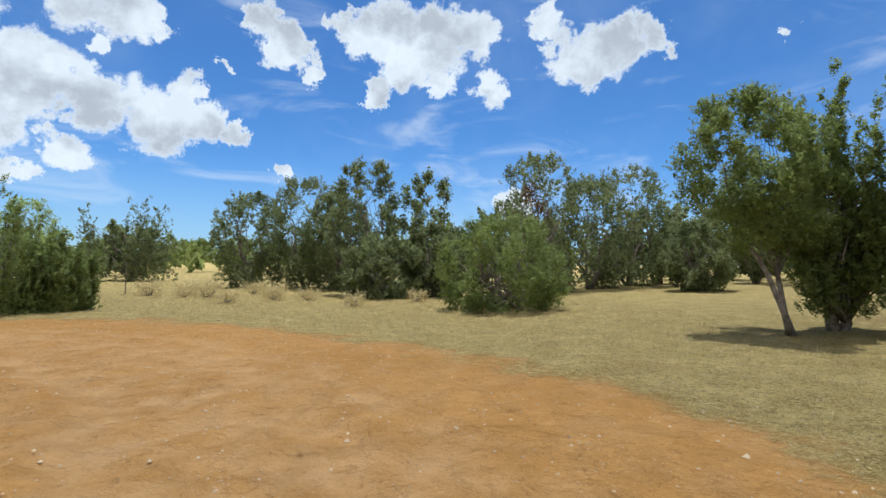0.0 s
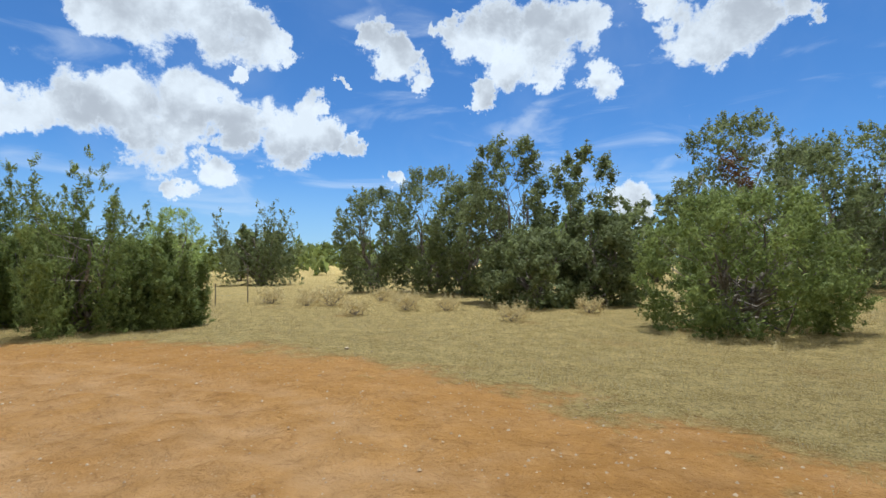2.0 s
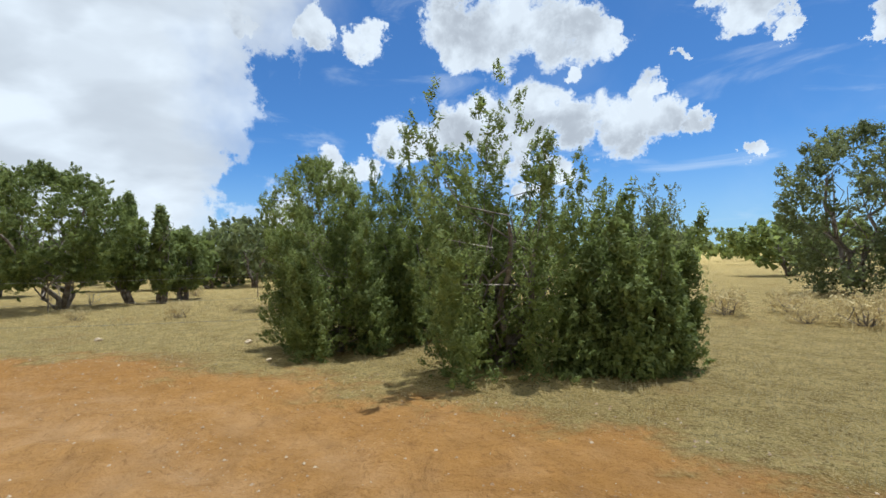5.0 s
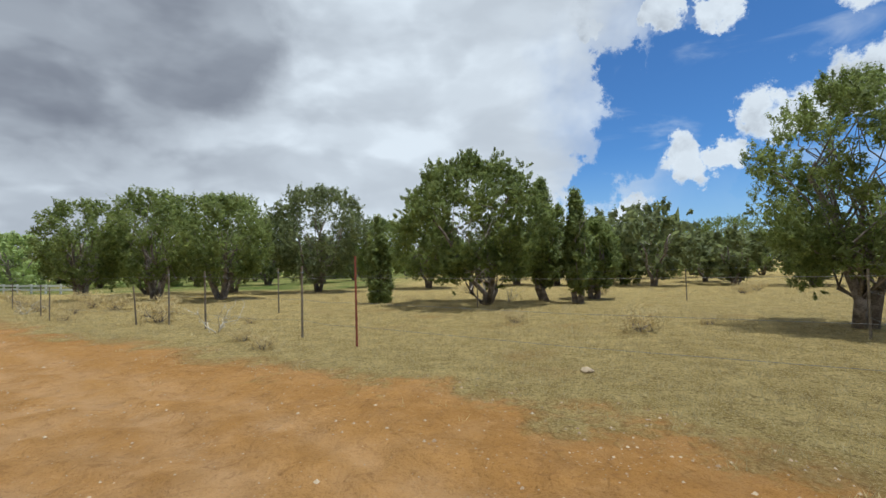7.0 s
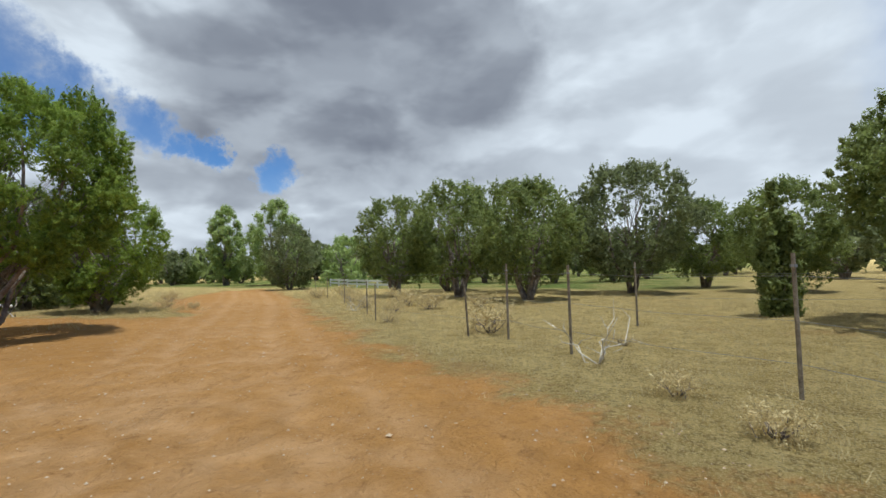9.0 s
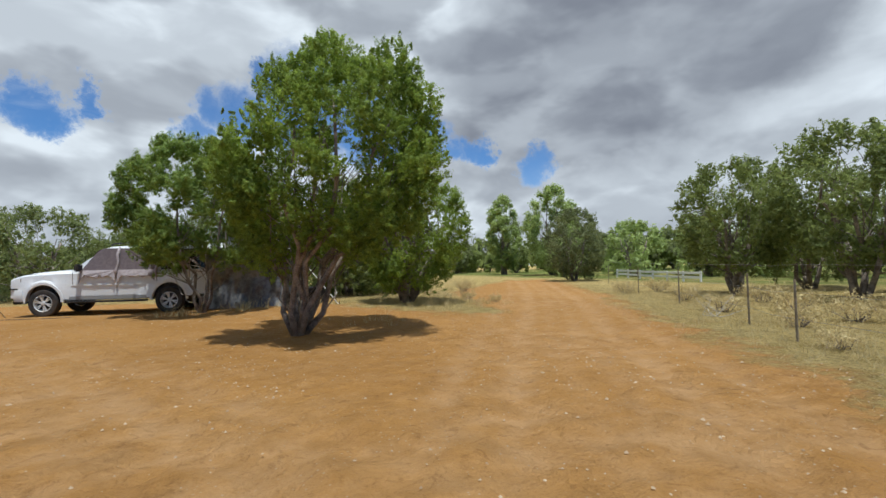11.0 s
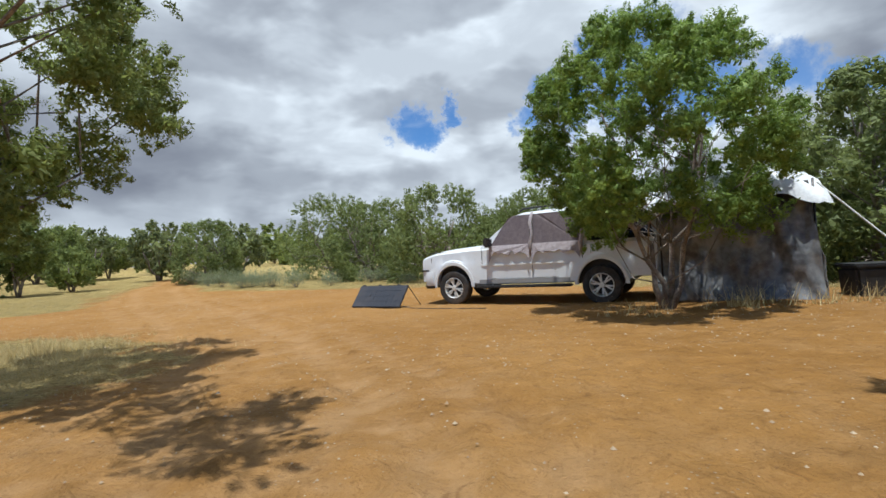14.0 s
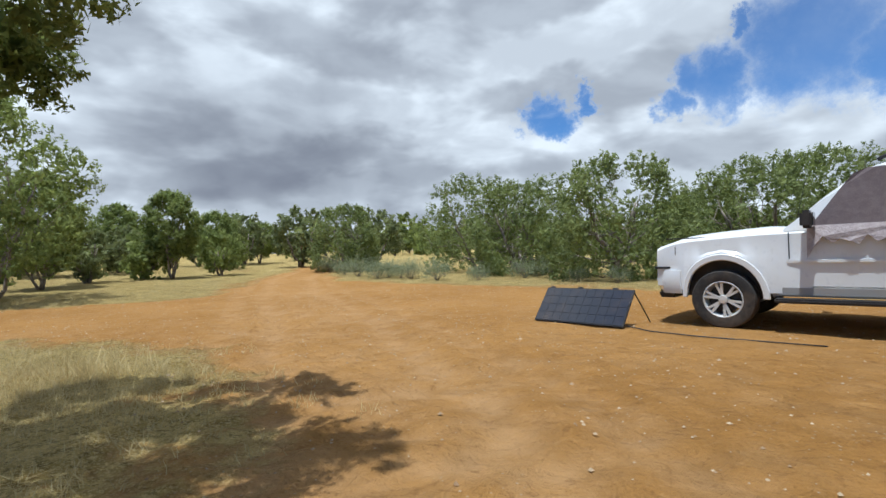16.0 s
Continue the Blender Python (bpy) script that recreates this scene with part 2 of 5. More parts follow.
# ---- ground ----
OUTER = [(3.0, -6.0), (3.0, 3.0), (2.0, 4.8), (0.9, 6.2), (-0.4, 7.5), (-1.9, 8.6), (-3.6, 9.4), (-5.5, 10.0), (-7.5, 10.5), (-9.5, 10.4), (-11.5, 9.6), (-13.2, 8.9), (-14.4, 8.2),
         (-15.6, 7.7), (-16.8, 6.6), (-17.8, 5.2), (-18.6, 3.6), (-19.5, 1.9), (-20.5, 0.4), (-21.2, -1.2), (-22.2, -3.4), (-23.6, -5.2), (-24.8, -7.2), (-27.4, -11.2), (-29.6, -14.2),
         (-31.5, -17.0), (-36.0, -24.0), (-40.0, -31.0), (-37.5, -33.0), (-31.0, -26.0), (-27.4, -22.5), (-25.4, -18.4), (-24.3, -15.6), (-23.6, -12.6), (-22.6, -13.2), (-21.4, -14.6),
         (-21.0, -16.4), (-20.8, -18.4), (-18.6, -21.4), (-14.5, -24.0), (-10.8, -25.4), (-6.5, -26.2), (-3.9, -27.0), (1.0, -28.6), (4.0, -31.0), (9.0, -37.0), (13.0, -43.0), (15.0, -42.0),
         (11.0, -35.5), (6.6, -29.2), (1.0, -21.5), (2.5, -17.4), (7.0, -15.0), (7.0, -12.9), (1.0, -13.6), (-3.0, -14.9), (-5.9, -16.0), (-8.1, -15.1), (-10.0, -13.9), (-10.2, -12.6),
         (-9.0, -9.5), (-5.5, -6.0)]


def dirt_share(x, y):
    """Signed distance from the edge of the bare earth, in metres; positive on the earth. Works on arrays."""
    inside = np.zeros(x.shape, bool)
    best = np.full(x.shape, 1e9)
    for (ax, ay), (bx, by) in zip(OUTER, OUTER[1:] + OUTER[:1]):
        if ay != by:
            cross = ((ay > y) != (by > y)) & (x < (bx - ax) * (y - ay) / (by - ay) + ax)
            inside ^= cross
        dx, dy = bx - ax, by - ay
        s = np.clip(((x - ax) * dx + (y - ay) * dy) / (dx * dx + dy * dy), 0, 1)
        best = np.minimum(best, np.hypot(x - ax - s * dx, y - ay - s * dy))
    return np.where(inside, best, -best)


def height(x, y):
    """The lie of the land; works on arrays."""
    x, y = np.asarray(x, float), np.asarray(y, float)
    z = 0.12 - 0.0075 * np.clip(y, -120, 60) + 0.03 * np.clip(x, 0, 60)
    z = z + 0.20 * np.exp(-((x + 22.0) ** 2 + (y + 16.6) ** 2) / 20.0)
    z = z + 0.035 * np.sin(x * 0.41 + 1.0) * np.sin(y * 0.37 + 0.4) + 0.012 * np.sin(x * 1.7 + y * 0.9) * np.sin(y * 1.45 - x * 0.5)
    return z


def ground_z(x, y):
    return float(height(x, y))


def mesh_of(name, verts, faces, mats=(), smooth=False):
    me = bpy.data.meshes.new(name)
    me.from_pydata(verts, [], faces)
    for m in mats:
        me.materials.append(m)
    if smooth:
        me.polygons.foreach_set("use_smooth", [True] * len(me.polygons))
    me.update()
    return me


def quads_mesh(name, corners, mat):
    """corners: n x k x 3 array, one loose face of k corners each."""
    n, k = corners.shape[:2]
    me = bpy.data.meshes.new(name)
    me.vertices.add(k * n)
    me.vertices.foreach_set("co", np.ascontiguousarray(corners, dtype=np.float32).ravel())
    me.loops.add(k * n)
    me.loops.foreach_set("vertex_index", np.arange(k * n, dtype=np.int32))
    me.polygons.add(n)
    me.polygons.foreach_set("loop_start", np.arange(0, k * n, k, dtype=np.int32))
    me.materials.append(mat)
    me.update(calc_edges=True)
    return me


def ground_material():
    m, n = material("earth_and_dry_grass")
    at = n.add("ShaderNodeTexCoord").outputs["Object"]
    edge = n.add("ShaderNodeAttribute", attribute_name="earth").outputs["Fac"]
    wob = n.math("ADD", n.math("MULTIPLY", n.math("SUBTRACT", n.noise(at, 0.9, 6.0, 0.65), 0.5), 3.4), n.math("MULTIPLY", n.math("SUBTRACT", n.noise(at, 9.0, 4.0), 0.5), 1.1))
    bare = n.ramp(n.math("ADD", edge, wob), -0.45, 0.55)
    track = n.add("ShaderNodeAttribute", attribute_name="track").outputs["Fac"]
    big, mid, fine = n.noise(at, 0.35, 4.0), n.noise(at, 2.3, 5.0, 0.6), n.noise(at, 38.0, 4.0, 0.7)
    earth = n.mix(n.ramp(big, 0.35, 0.68), (0.385, 0.185, 0.044), (0.455, 0.228, 0.060))
    earth = n.mix(n.ramp(mid, 0.40, 0.72, 0.0, 0.55), earth, (0.45, 0.245, 0.085))
    earth = n.mix(n.ramp(fine, 0.52, 0.70, 0.0, 0.40), earth, (0.17, 0.072, 0.020))
    crust = n.noise(at, 7.5, 6.0, 0.68, 0.6)
    earth = n.mix(n.ramp(crust, 0.54, 0.70, 0.0, 0.38), earth, (0.22, 0.094, 0.024))
    earth = n.mix(n.ramp(crust, 0.46, 0.32, 0.0, 0.40), earth, (0.54, 0.295, 0.100))
    earth = n.mix(n.math("MULTIPLY", track, n.ramp(mid, 0.3, 0.7, 0.25, 0.85)), earth, (0.53, 0.305, 0.125))
    scuff = n.noise(n.vmath("MULTIPLY", at, (1.0, 1.0, 1.0)), 5.5, 6.0, 0.7, 1.2)
    earth = n.mix(n.ramp(scuff, 0.54, 0.70, 0.0, 0.5), earth, (0.20, 0.088, 0.026))
    grit = n.add("ShaderNodeTexVoronoi", ins={"Vector": at, "Scale": 19.0, "Randomness": 1.0})
    chip = n.math("MULTIPLY", n.ramp(grit.outputs["Distance"], 0.10, 0.20, 1.0, 0.0), n.ramp(n.noise(at, 1.1, 4.0), 0.48, 0.62))
    earth = n.mix(n.math("MULTIPLY", chip, 0.75), earth, (0.50, 0.37, 0.22))
    straw = n.mix(n.ramp(n.noise(at, 2.2, 5.0, 0.65), 0.36, 0.66), (0.43, 0.335, 0.135), (0.64, 0.535, 0.265))
    straw = n.mix(n.ramp(n.noise(at, 17.0, 5.0, 0.65, 0.5), 0.50, 0.36, 0.0, 0.75), straw, (0.17, 0.125, 0.045))
    straw = n.mix(n.ramp(n.noise(at, 7.0, 3.0, 0.6, 0.4), 0.46, 0.34, 0.0, 0.6), straw, (0.24, 0.175, 0.065))
    straw = n.mix(n.ramp(n.noise(at, 46.0, 4.0, 0.7), 0.48, 0.60, 0.0, 0.75), straw, (0.78, 0.68, 0.42))
    straw = n.mix(n.ramp(n.noise(at, 0.55, 4.0, 0.6), 0.56, 0.72, 0.0, 0.40), straw, (0.36, 0.20, 0.080))
    lush = n.math("MULTIPLY", n.add("ShaderNodeAttribute", attribute_name="meadow").outputs["Fac"], n.ramp(n.noise(at, 0.25, 3.0), 0.35, 0.6, 0.55, 1.0))
    straw = n.mix(lush, straw, n.mix(n.ramp(n.noise(at, 3.0, 4.0), 0.35, 0.65), (0.11, 0.17, 0.045), (0.20, 0.26, 0.08)))
    color = n.mix(bare, n.vmath("MULTIPLY", straw, (1.08, 0.965, 0.72)), n.vmath("MULTIPLY", earth, (0.93, 0.955, 1.06)))
    lift = n.math("ADD", n.math("MULTIPLY", n.noise(at, 60.0, 4.0, 0.7), n.math("ADD", 0.35, n.math("MULTIPLY", n.math("SUBTRACT", 1.0, bare), 1.1))), n.math("ADD", n.math("MULTIPLY", n.noise(at, 11.0, 5.0, 0.6), 1.0), n.math("MULTIPLY", n.noise(at, 3.0, 7.0, 0.66, 0.8), 2.4)))
    tuft = n.noise(at, 15.0, 6.0, 0.65, 0.5)
    lift = n.math("ADD", lift, n.math("MULTIPLY", n.math("MULTIPLY", tuft, 2.6), n.math("SUBTRACT", 1.0, bare)))
    b = n.add("ShaderNodeBump", ins={"Strength": 1.0, "Distance": 0.075, "Height": lift})
    p = n.add("ShaderNodeBsdfPrincipled", ins={"Base Color": color, "Roughness": 0.95, "Specular IOR Level": 0.15, "Normal": b.outputs[0]})
    n.add("ShaderNodeOutputMaterial", ins={"Surface": p.outputs[0]})
    return m


WHEELS = [(1.2, -2.4), (0.3, -0.4), (-1.4, 2.8), (-2.9, 4.9), (-5.2, 6.5), (-8.4, 7.2), (-11.5, 6.5), (-13.7, 4.9), (-15.8, 2.6), (-17.6, -0.8), (-19.6, -4.0),
          (-22.6, -8.4), (-26.6, -13.6), (-30.8, -19.6), (-38.5, -31.6)]
FORK = [(-17.0, 0.6), (-17.4, -1.8), (-17.0, -4.4), (-15.6, -7.8), (-13.6, -11.0), (-10.8, -14.6), (-6.6, -18.6), (-1.6, -22.8), (4.0, -28.4), (14.0, -42.5)]


def near_track(x, y):
    """How close a place is to the wheel tracks, 0 to 1; works on arrays."""
    best = np.full(x.shape, 1e9)
    for line in (WHEELS, FORK):
        for (ax, ay), (bx, by) in zip(line, line[1:]):
            dx, dy = bx - ax, by - ay
            s = np.clip(((x - ax) * dx + (y - ay) * dy) / (dx * dx + dy * dy), 0, 1)
            d = np.hypot(x - ax - s * dx, y - ay - s * dy)
            best = np.minimum(best, np.minimum(np.abs(d - 0.78), np.minimum(np.abs(d - 1.50) + 0.10, np.abs(d - 0.22) + 0.14)))
    return np.exp(-(best / 0.22) ** 2)


def relief(x, y):
    """The surface with its ruts and small humps; works on arrays."""
    track = near_track(x, y)
    near = dirt_share(x, y)
    return (height(x, y) - 0.05 * track * (near > -0.5) + 0.03 * np.clip(near_track(x + 0.3, y + 0.3) - track, 0, 1)
            + 0.010 * np.sin(x * 7.1 + np.sin(y * 3.3)) * np.sin(y * 6.3 + 0.7 * x))


def build_ground():
    def axis(lo, hi, step):
        core = np.arange(lo, hi + 1e-6, step)
        out, d = [], step
        while sum(out) < 2500:
            d *= 1.22
            out.append(d)
        far = np.cumsum(out)
        return np.concatenate([(lo - far)[::-1], core, hi + far])
    xs, ys = axis(-36, 10, 0.22), axis(-33, 22, 0.22)
    gx, gy = np.meshgrid(xs, ys)
    track = near_track(gx, gy)
    near = np.clip(dirt_share(gx, gy), -3, 3)
    z = relief(gx, gy)
    verts = np.stack([gx, gy, z], -1).reshape(-1, 3)
    w, h = len(xs), len(ys)
    i = (np.arange(h - 1)[:, None] * w + np.arange(w - 1)[None, :]).ravel()
    faces = np.stack([i, i + 1, i + w + 1, i + w], 1)
    me = mesh_of("ground", verts.tolist(), faces.tolist(), [ground_material()], smooth=True)
    for key, value in (("earth", near), ("track", track), ("meadow", np.clip((-40.5 - gx) / 3, 0, 1) * np.clip((gy + 75) / 6, 0, 1) * np.clip((2 - gy) / 6, 0, 1))):
        a = me.attributes.new(key, "FLOAT", "POINT")
        a.data.foreach_set("value", value.ravel().astype(np.float32))
    return tagged(new("ground", me), "orange bare earth and short dry yellow grass", "ground", kind="structure")


build_ground()


# ---- plants ----
def tube(verts, faces, pts, radii, sides=7):
    """A tapered limb along pts, added to the lists."""
    base = len(verts)
    pts = [Vector(p) for p in pts]
    for i, (p, r) in enumerate(zip(pts, radii)):
        d = (pts[min(i + 1, len(pts) - 1)] - pts[max(i - 1, 0)]).normalized()
        u = d.orthogonal().normalized()
        v = d.cross(u)
        for s in range(sides):
            a = 2 * math.pi * s / sides
            verts.append(tuple(p + (u * math.cos(a) + v * math.sin(a)) * r))
    for i in range(len(pts) - 1):
        for s in range(sides):
            a, b = base + i * sides + s, base + i * sides + (s + 1) % sides
            faces.append((a, b, b + sides, a + sides))
    faces.append(tuple(base + s for s in reversed(range(sides))))
    faces.append(tuple(base + (len(pts) - 1) * sides + s for s in range(sides)))


def bent(rng, a, b, n=5, wild=0.12):
    a, b = np.array(a, float), np.array(b, float)
    span = np.linalg.norm(b - a)
    pts = [a + (b - a) * i / n for i in range(n + 1)]
    for i in range(1, n):
        pts[i] = pts[i] + rng.normal(0, wild * span / n * 1.6, 3)
    return pts


def leaves(rng, lobes, count, size, spike, clump, width=0.25):
    """Leaf sprays gathered in rounded tufts over the lobes, rows of (centre, radius, stretch)."""
    c = np.array([l[0] for l in lobes])
    r = np.array([l[1] for l in lobes])
    st = np.array([l[2] for l in lobes])
    per = int(np.clip(count / 1800, 16, 60))
    groups = max(8, count // per)
    share = (r ** 1.5 * st) / (r ** 1.5 * st).sum()
    pick = rng.choice(len(lobes), groups, p=share)
    d = rng.normal(0, 1, (groups, 3))
    away = c[pick] - np.average(c, axis=0, weights=r)
    d += 0.6 * away / (np.linalg.norm(away, axis=1)[:, None] + 0.15)
    d[:, 2] += 0.20
    d /= np.linalg.norm(d, axis=1)[:, None]
    depth = 1 - 0.42 * rng.random(groups) ** 1.6
    proud = rng.random(groups) < 0.22 * spike
    depth = np.where(proud, 1.0 + 0.28 * rng.random(groups), depth)
    centre = c[pick] + d * (r[pick] * depth)[:, None] * np.stack([np.ones(groups), np.ones(groups), st[pick]], 1)
    axis = d * (1 - 0.7 * spike) + np.array([0, 0, 1.0]) * spike + rng.normal(0, 0.22, (groups, 3))
    axis /= np.linalg.norm(axis, axis=1)[:, None] + 1e-6
    big = clump * (0.45 + 0.75 * rng.random((groups, 1, 1)))
    slim = np.where(proud, 0.36, 0.80 - 0.42 * spike)[:, None, None]
    # leaves lie over each tuft like scales, facing out of it
    out = rng.normal(0, 1, (groups, per, 3))
    out /= np.linalg.norm(out, axis=2)[..., None]
    along = (out * axis[:, None]).sum(2)[..., None]
    flat = out - along * axis[:, None]
    fill = 0.45 + 0.6 * rng.random((groups, per, 1))
    at = centre[:, None] + axis[:, None] * (along * big * fill * (0.9 + 0.6 * spike)) + flat * (big * (slim - 0.18 * along) * fill)
    face = out + 0.35 * d[:, None] + np.array([0, 0, 0.2]) + rng.normal(0, 0.38, (groups, per, 3))
    way = axis[:, None] * (0.35 + 0.3 * spike) + 0.55 * out + rng.normal(0, 0.55, (groups, per, 3))
    way = way - face * ((way * face).sum(2) / (face * face).sum(2))[..., None]
    way /= np.linalg.norm(way, axis=2)[..., None] + 1e-6
    side = np.cross(way, face)
    side /= np.linalg.norm(side, axis=2)[..., None] + 1e-6
    ln = size * (0.55 + 0.8 * rng.random((groups, per, 1)))
    q = np.stack([at - way * ln * 0.6 + side * ln * width, at + way * ln, at - way * ln * 0.6 - side * ln * width], 2)
    # coarse shaded foliage deep inside
    k = count // 10
    pick = rng.choice(len(lobes), k, p=share)
    d = rng.normal(0, 1, (k, 3))
    d /= np.linalg.norm(d, axis=1)[:, None]
    at = c[pick] + d * (r[pick] * 0.6 * rng.random(k) ** 0.4)[:, None] * np.stack([np.ones(k), np.ones(k), st[pick]], 1)
    way = rng.normal(0, 1, (k, 3))
    way /= np.linalg.norm(way, axis=1)[:, None] + 1e-6
    side = np.cross(way, d)
    side /= np.linalg.norm(side, axis=1)[:, None] + 1e-6
    ln = size * 1.7 * (0.6 + 0.8 * rng.random((k, 1)))
    inner = np.stack([at - way * ln + side * ln * width, at + way * ln, at - way * ln - side * ln * width], 1)
    return np.concatenate([q.reshape(-1, 3, 3), inner])


def profile(kind, u):
    if kind == "egg":
        return math.sin(math.pi * min(1.0, 0.12 + 0.86 * u)) ** 0.62
    if kind == "dome":
        return min(1.0, 0.62 + 1.1 * u) * math.sqrt(max(0.0, 1 - max(0.0, u - 0.35) ** 2 / 0.44))
    if kind == "spire":
        return (1 - u) ** 0.55 * min(1.0, 0.55 + 2.2 * u)
    if kind == "flat":
        return min(1.0, 0.35 + 1.7 * u) * (1 - max(0.0, u - 0.55) * 1.1)
    return math.sin(math.pi * min(1.0, 0.18 + 0.8 * u)) ** 0.5


def part(name, me, parent, label=""):
    ob = new(name, me)
    ob.parent = parent
    return tagged(ob, label)


def tree(name, x, y, tall, wide, seed, label, kind="egg", clear=0.18, lobes=26, count=9000, size=0.075, spike=0.45, clump=0.32, stems=3, leaf=M_JUNIPER,
         thick=0.10, lean=(0.0, 0.0), lobe_size=0.2, spread=0.2, core=0.35, leaf_width=0.25, limbs=(), category="tree", group="junipers"):
    """A tree on the ground at x, y: stems that fork into limbs, and a crown of leaf sprays."""
    rng = np.random.default_rng(seed)
    spike = max(spike, 0.68) if kind in ("spire", "spires") else spike
    ob = tagged(new(name), label, category, group)
    ob.location = (x, y, ground_z(x, y) - 0.04)
    low = tall * clear
    crown = []
    for i in range(lobes):
        u = (i + rng.random()) / lobes
        ang = i * 2.4 + rng.normal(0, 0.5)
        rad = wide * 0.5 * profile(kind, u)
        r = wide * lobe_size * (0.65 + 0.6 * rng.random()) * (1.05 - 0.45 * u)
        out = max(0.0, rad - r * 0.8) * (core + (1 - core) * rng.random() ** 0.5)
        z = low + (tall - low) * u
        z = min(z, tall - r * 0.9)
        f = z / tall
        crown.append((np.array([math.cos(ang) * out + lean[0] * f, math.sin(ang) * out + lean[1] * f, z]), r, 1.0 + 0.5 * spike * rng.random()))
    if kind == "spires":
        crown = []
        n = max(7, lobes // 9)
        for k in range(n):
            ang, off = k * 2.4 + rng.normal(0, 0.3), wide * 0.38 * math.sqrt((k + 0.2) / n)
            peak = tall * (1.0 - 0.45 * (off / (wide * 0.38)) * (0.45 + 0.75 * rng.random()))
            sway = rng.normal(0, 0.05, 2) * wide
            foot = low * (0.6 + 0.8 * rng.random())
            for j in range(11):
                u = (j + 0.4) / 11
                r = wide * lobe_size * 1.15 * (1 - u) ** 0.75 * (0.8 + 0.4 * rng.random()) + 0.05
                crown.append((np.array([math.cos(ang) * off * (0.8 + 0.35 * u) + sway[0] * u + rng.normal(0, 0.025) * wide + lean[0] * u,
                                        math.sin(ang) * off * (0.8 + 0.35 * u) + sway[1] * u + rng.normal(0, 0.025) * wide + lean[1] * u, foot + (peak - r - foot) * u]), r, 1.5))
    crown += [(np.array([lx, ly, lz]), lr, 1.1) for lx, ly, lz, lr in limbs]
    verts, faces = [], []
    tops = []
    for s in range(stems):
        a = 2 * math.pi * s / stems + rng.random()
        foot = np.array([math.cos(a), math.sin(a), 0]) * thick * (0.9 if stems > 1 else 0)
        f = (0.26 if kind == "spires" else 0.52) + 0.22 * rng.random()
        head = np.array([math.cos(a) * wide * spread + lean[0] * f, math.sin(a) * wide * spread + lean[1] * f, tall * f])
        path = bent(rng, foot, head, 6)
        own, sides = [], []
        tube(own, sides, path, [thick * (1.25 if i == 0 else 1) * (1 - 0.11 * i) for i in range(7)], 8)
        part("trunk", mesh_of("trunk", [tuple(v) for v in own], sides, [M_BARK], smooth=True), ob)
        tops.append(path)
    for i, (c, r, st) in list(enumerate(crown))[::2 if len(crown) < 150 and count > 9000 else 3]:
        if kind == "spires" and c[2] > 0.7 * tall:
            continue
        path = tops[i % stems]
        k = min(5, max(1, int(6 * (c[2] / tall) * 0.9)))
        p = bent(rng, path[k], c + np.array([0, 0, r * 0.2]), 3, 0.2)
        w = thick * (1 - 0.11 * k) * 0.38
        tube(verts, faces, p, [w * (1 - 0.27 * j) for j in range(4)], 4)
    tagged(part("crown_wood", mesh_of("crown_wood", [tuple(v) for v in verts], faces, [M_BARK], smooth=True), ob), kind="stuff")
    part("crown", quads_mesh("crown", leaves(rng, crown, count, size, spike, clump, leaf_width), leaf), ob)
    return ob




# ---- vehicle ----
def plain(name, color, rough=0.5, metal=0.0, coat=0.0, grime=0.0):
    """Paint, rubber, plastic: one colour with faint dust and wear."""
    m, n = material(name)
    at = n.add("ShaderNodeTexCoord").outputs["Object"]
    dust = n.ramp(n.noise(at, 3.0, 6.0, 0.65), 0.42, 0.75, 0.0, 0.35 + grime)
    c = n.mix(dust, color, tuple(0.75 * a + 0.25 * b for a, b in zip(color, (0.42, 0.27, 0.15))))
    r = n.ramp(n.noise(at, 14.0, 4.0), 0.3, 0.7, rough * 0.8, min(1.0, rough * 1.25))
    p = n.add("ShaderNodeBsdfPrincipled", ins={"Base Color": c, "Roughness": r, "Metallic": metal, "Coat Weight": coat, "Coat Roughness": 0.08})
    n.add("ShaderNodeOutputMaterial", ins={"Surface": p.outputs[0]})
    return m


def window_glass():
    m, n = material("tinted_glass")
    p = n.add("ShaderNodeBsdfPrincipled", ins={"Base Color": (0.012, 0.014, 0.016, 1), "Roughness": 0.06, "Specular IOR Level": 0.6})
    n.add("ShaderNodeOutputMaterial", ins={"Surface": p.outputs[0]})
    return m


M_WHITE = plain("white_car_paint", (0.74, 0.75, 0.76), 0.32, coat=0.6)
M_CLAD = plain("grey_lower_cladding", (0.30, 0.29, 0.28), 0.6, grime=0.25)
M_BLACK = plain("black_plastic", (0.022, 0.022, 0.024), 0.55)
M_RUBBER = plain("tyre_rubber", (0.028, 0.026, 0.025), 0.85, grime=0.3)
M_ALLOY = plain("alloy", (0.70, 0.70, 0.69), 0.35, metal=0.35)
M_GLASS = window_glass()
M_MESH = surface("mauve_window_cloth", (0.115, 0.088, 0.094), (0.155, 0.122, 0.127), 12.0, 0.9, bump=0.3, bump_scale=140.0)
# Hem and knots use a paler tone than the cloth over the windows.
M_HEM = surface("pale_cloth_hem", (0.28, 0.235, 0.24), (0.40, 0.345, 0.345), 14.0, 0.9, bump=0.6, bump_scale=40.0)
M_LAMP = plain("clear_lens", (0.62, 0.62, 0.60), 0.12, coat=1.0)
M_AMBER = plain("amber_lens", (0.55, 0.16, 0.02), 0.2, coat=1.0)
M_RED = plain("red_lens", (0.30, 0.012, 0.012), 0.2, coat=1.0)


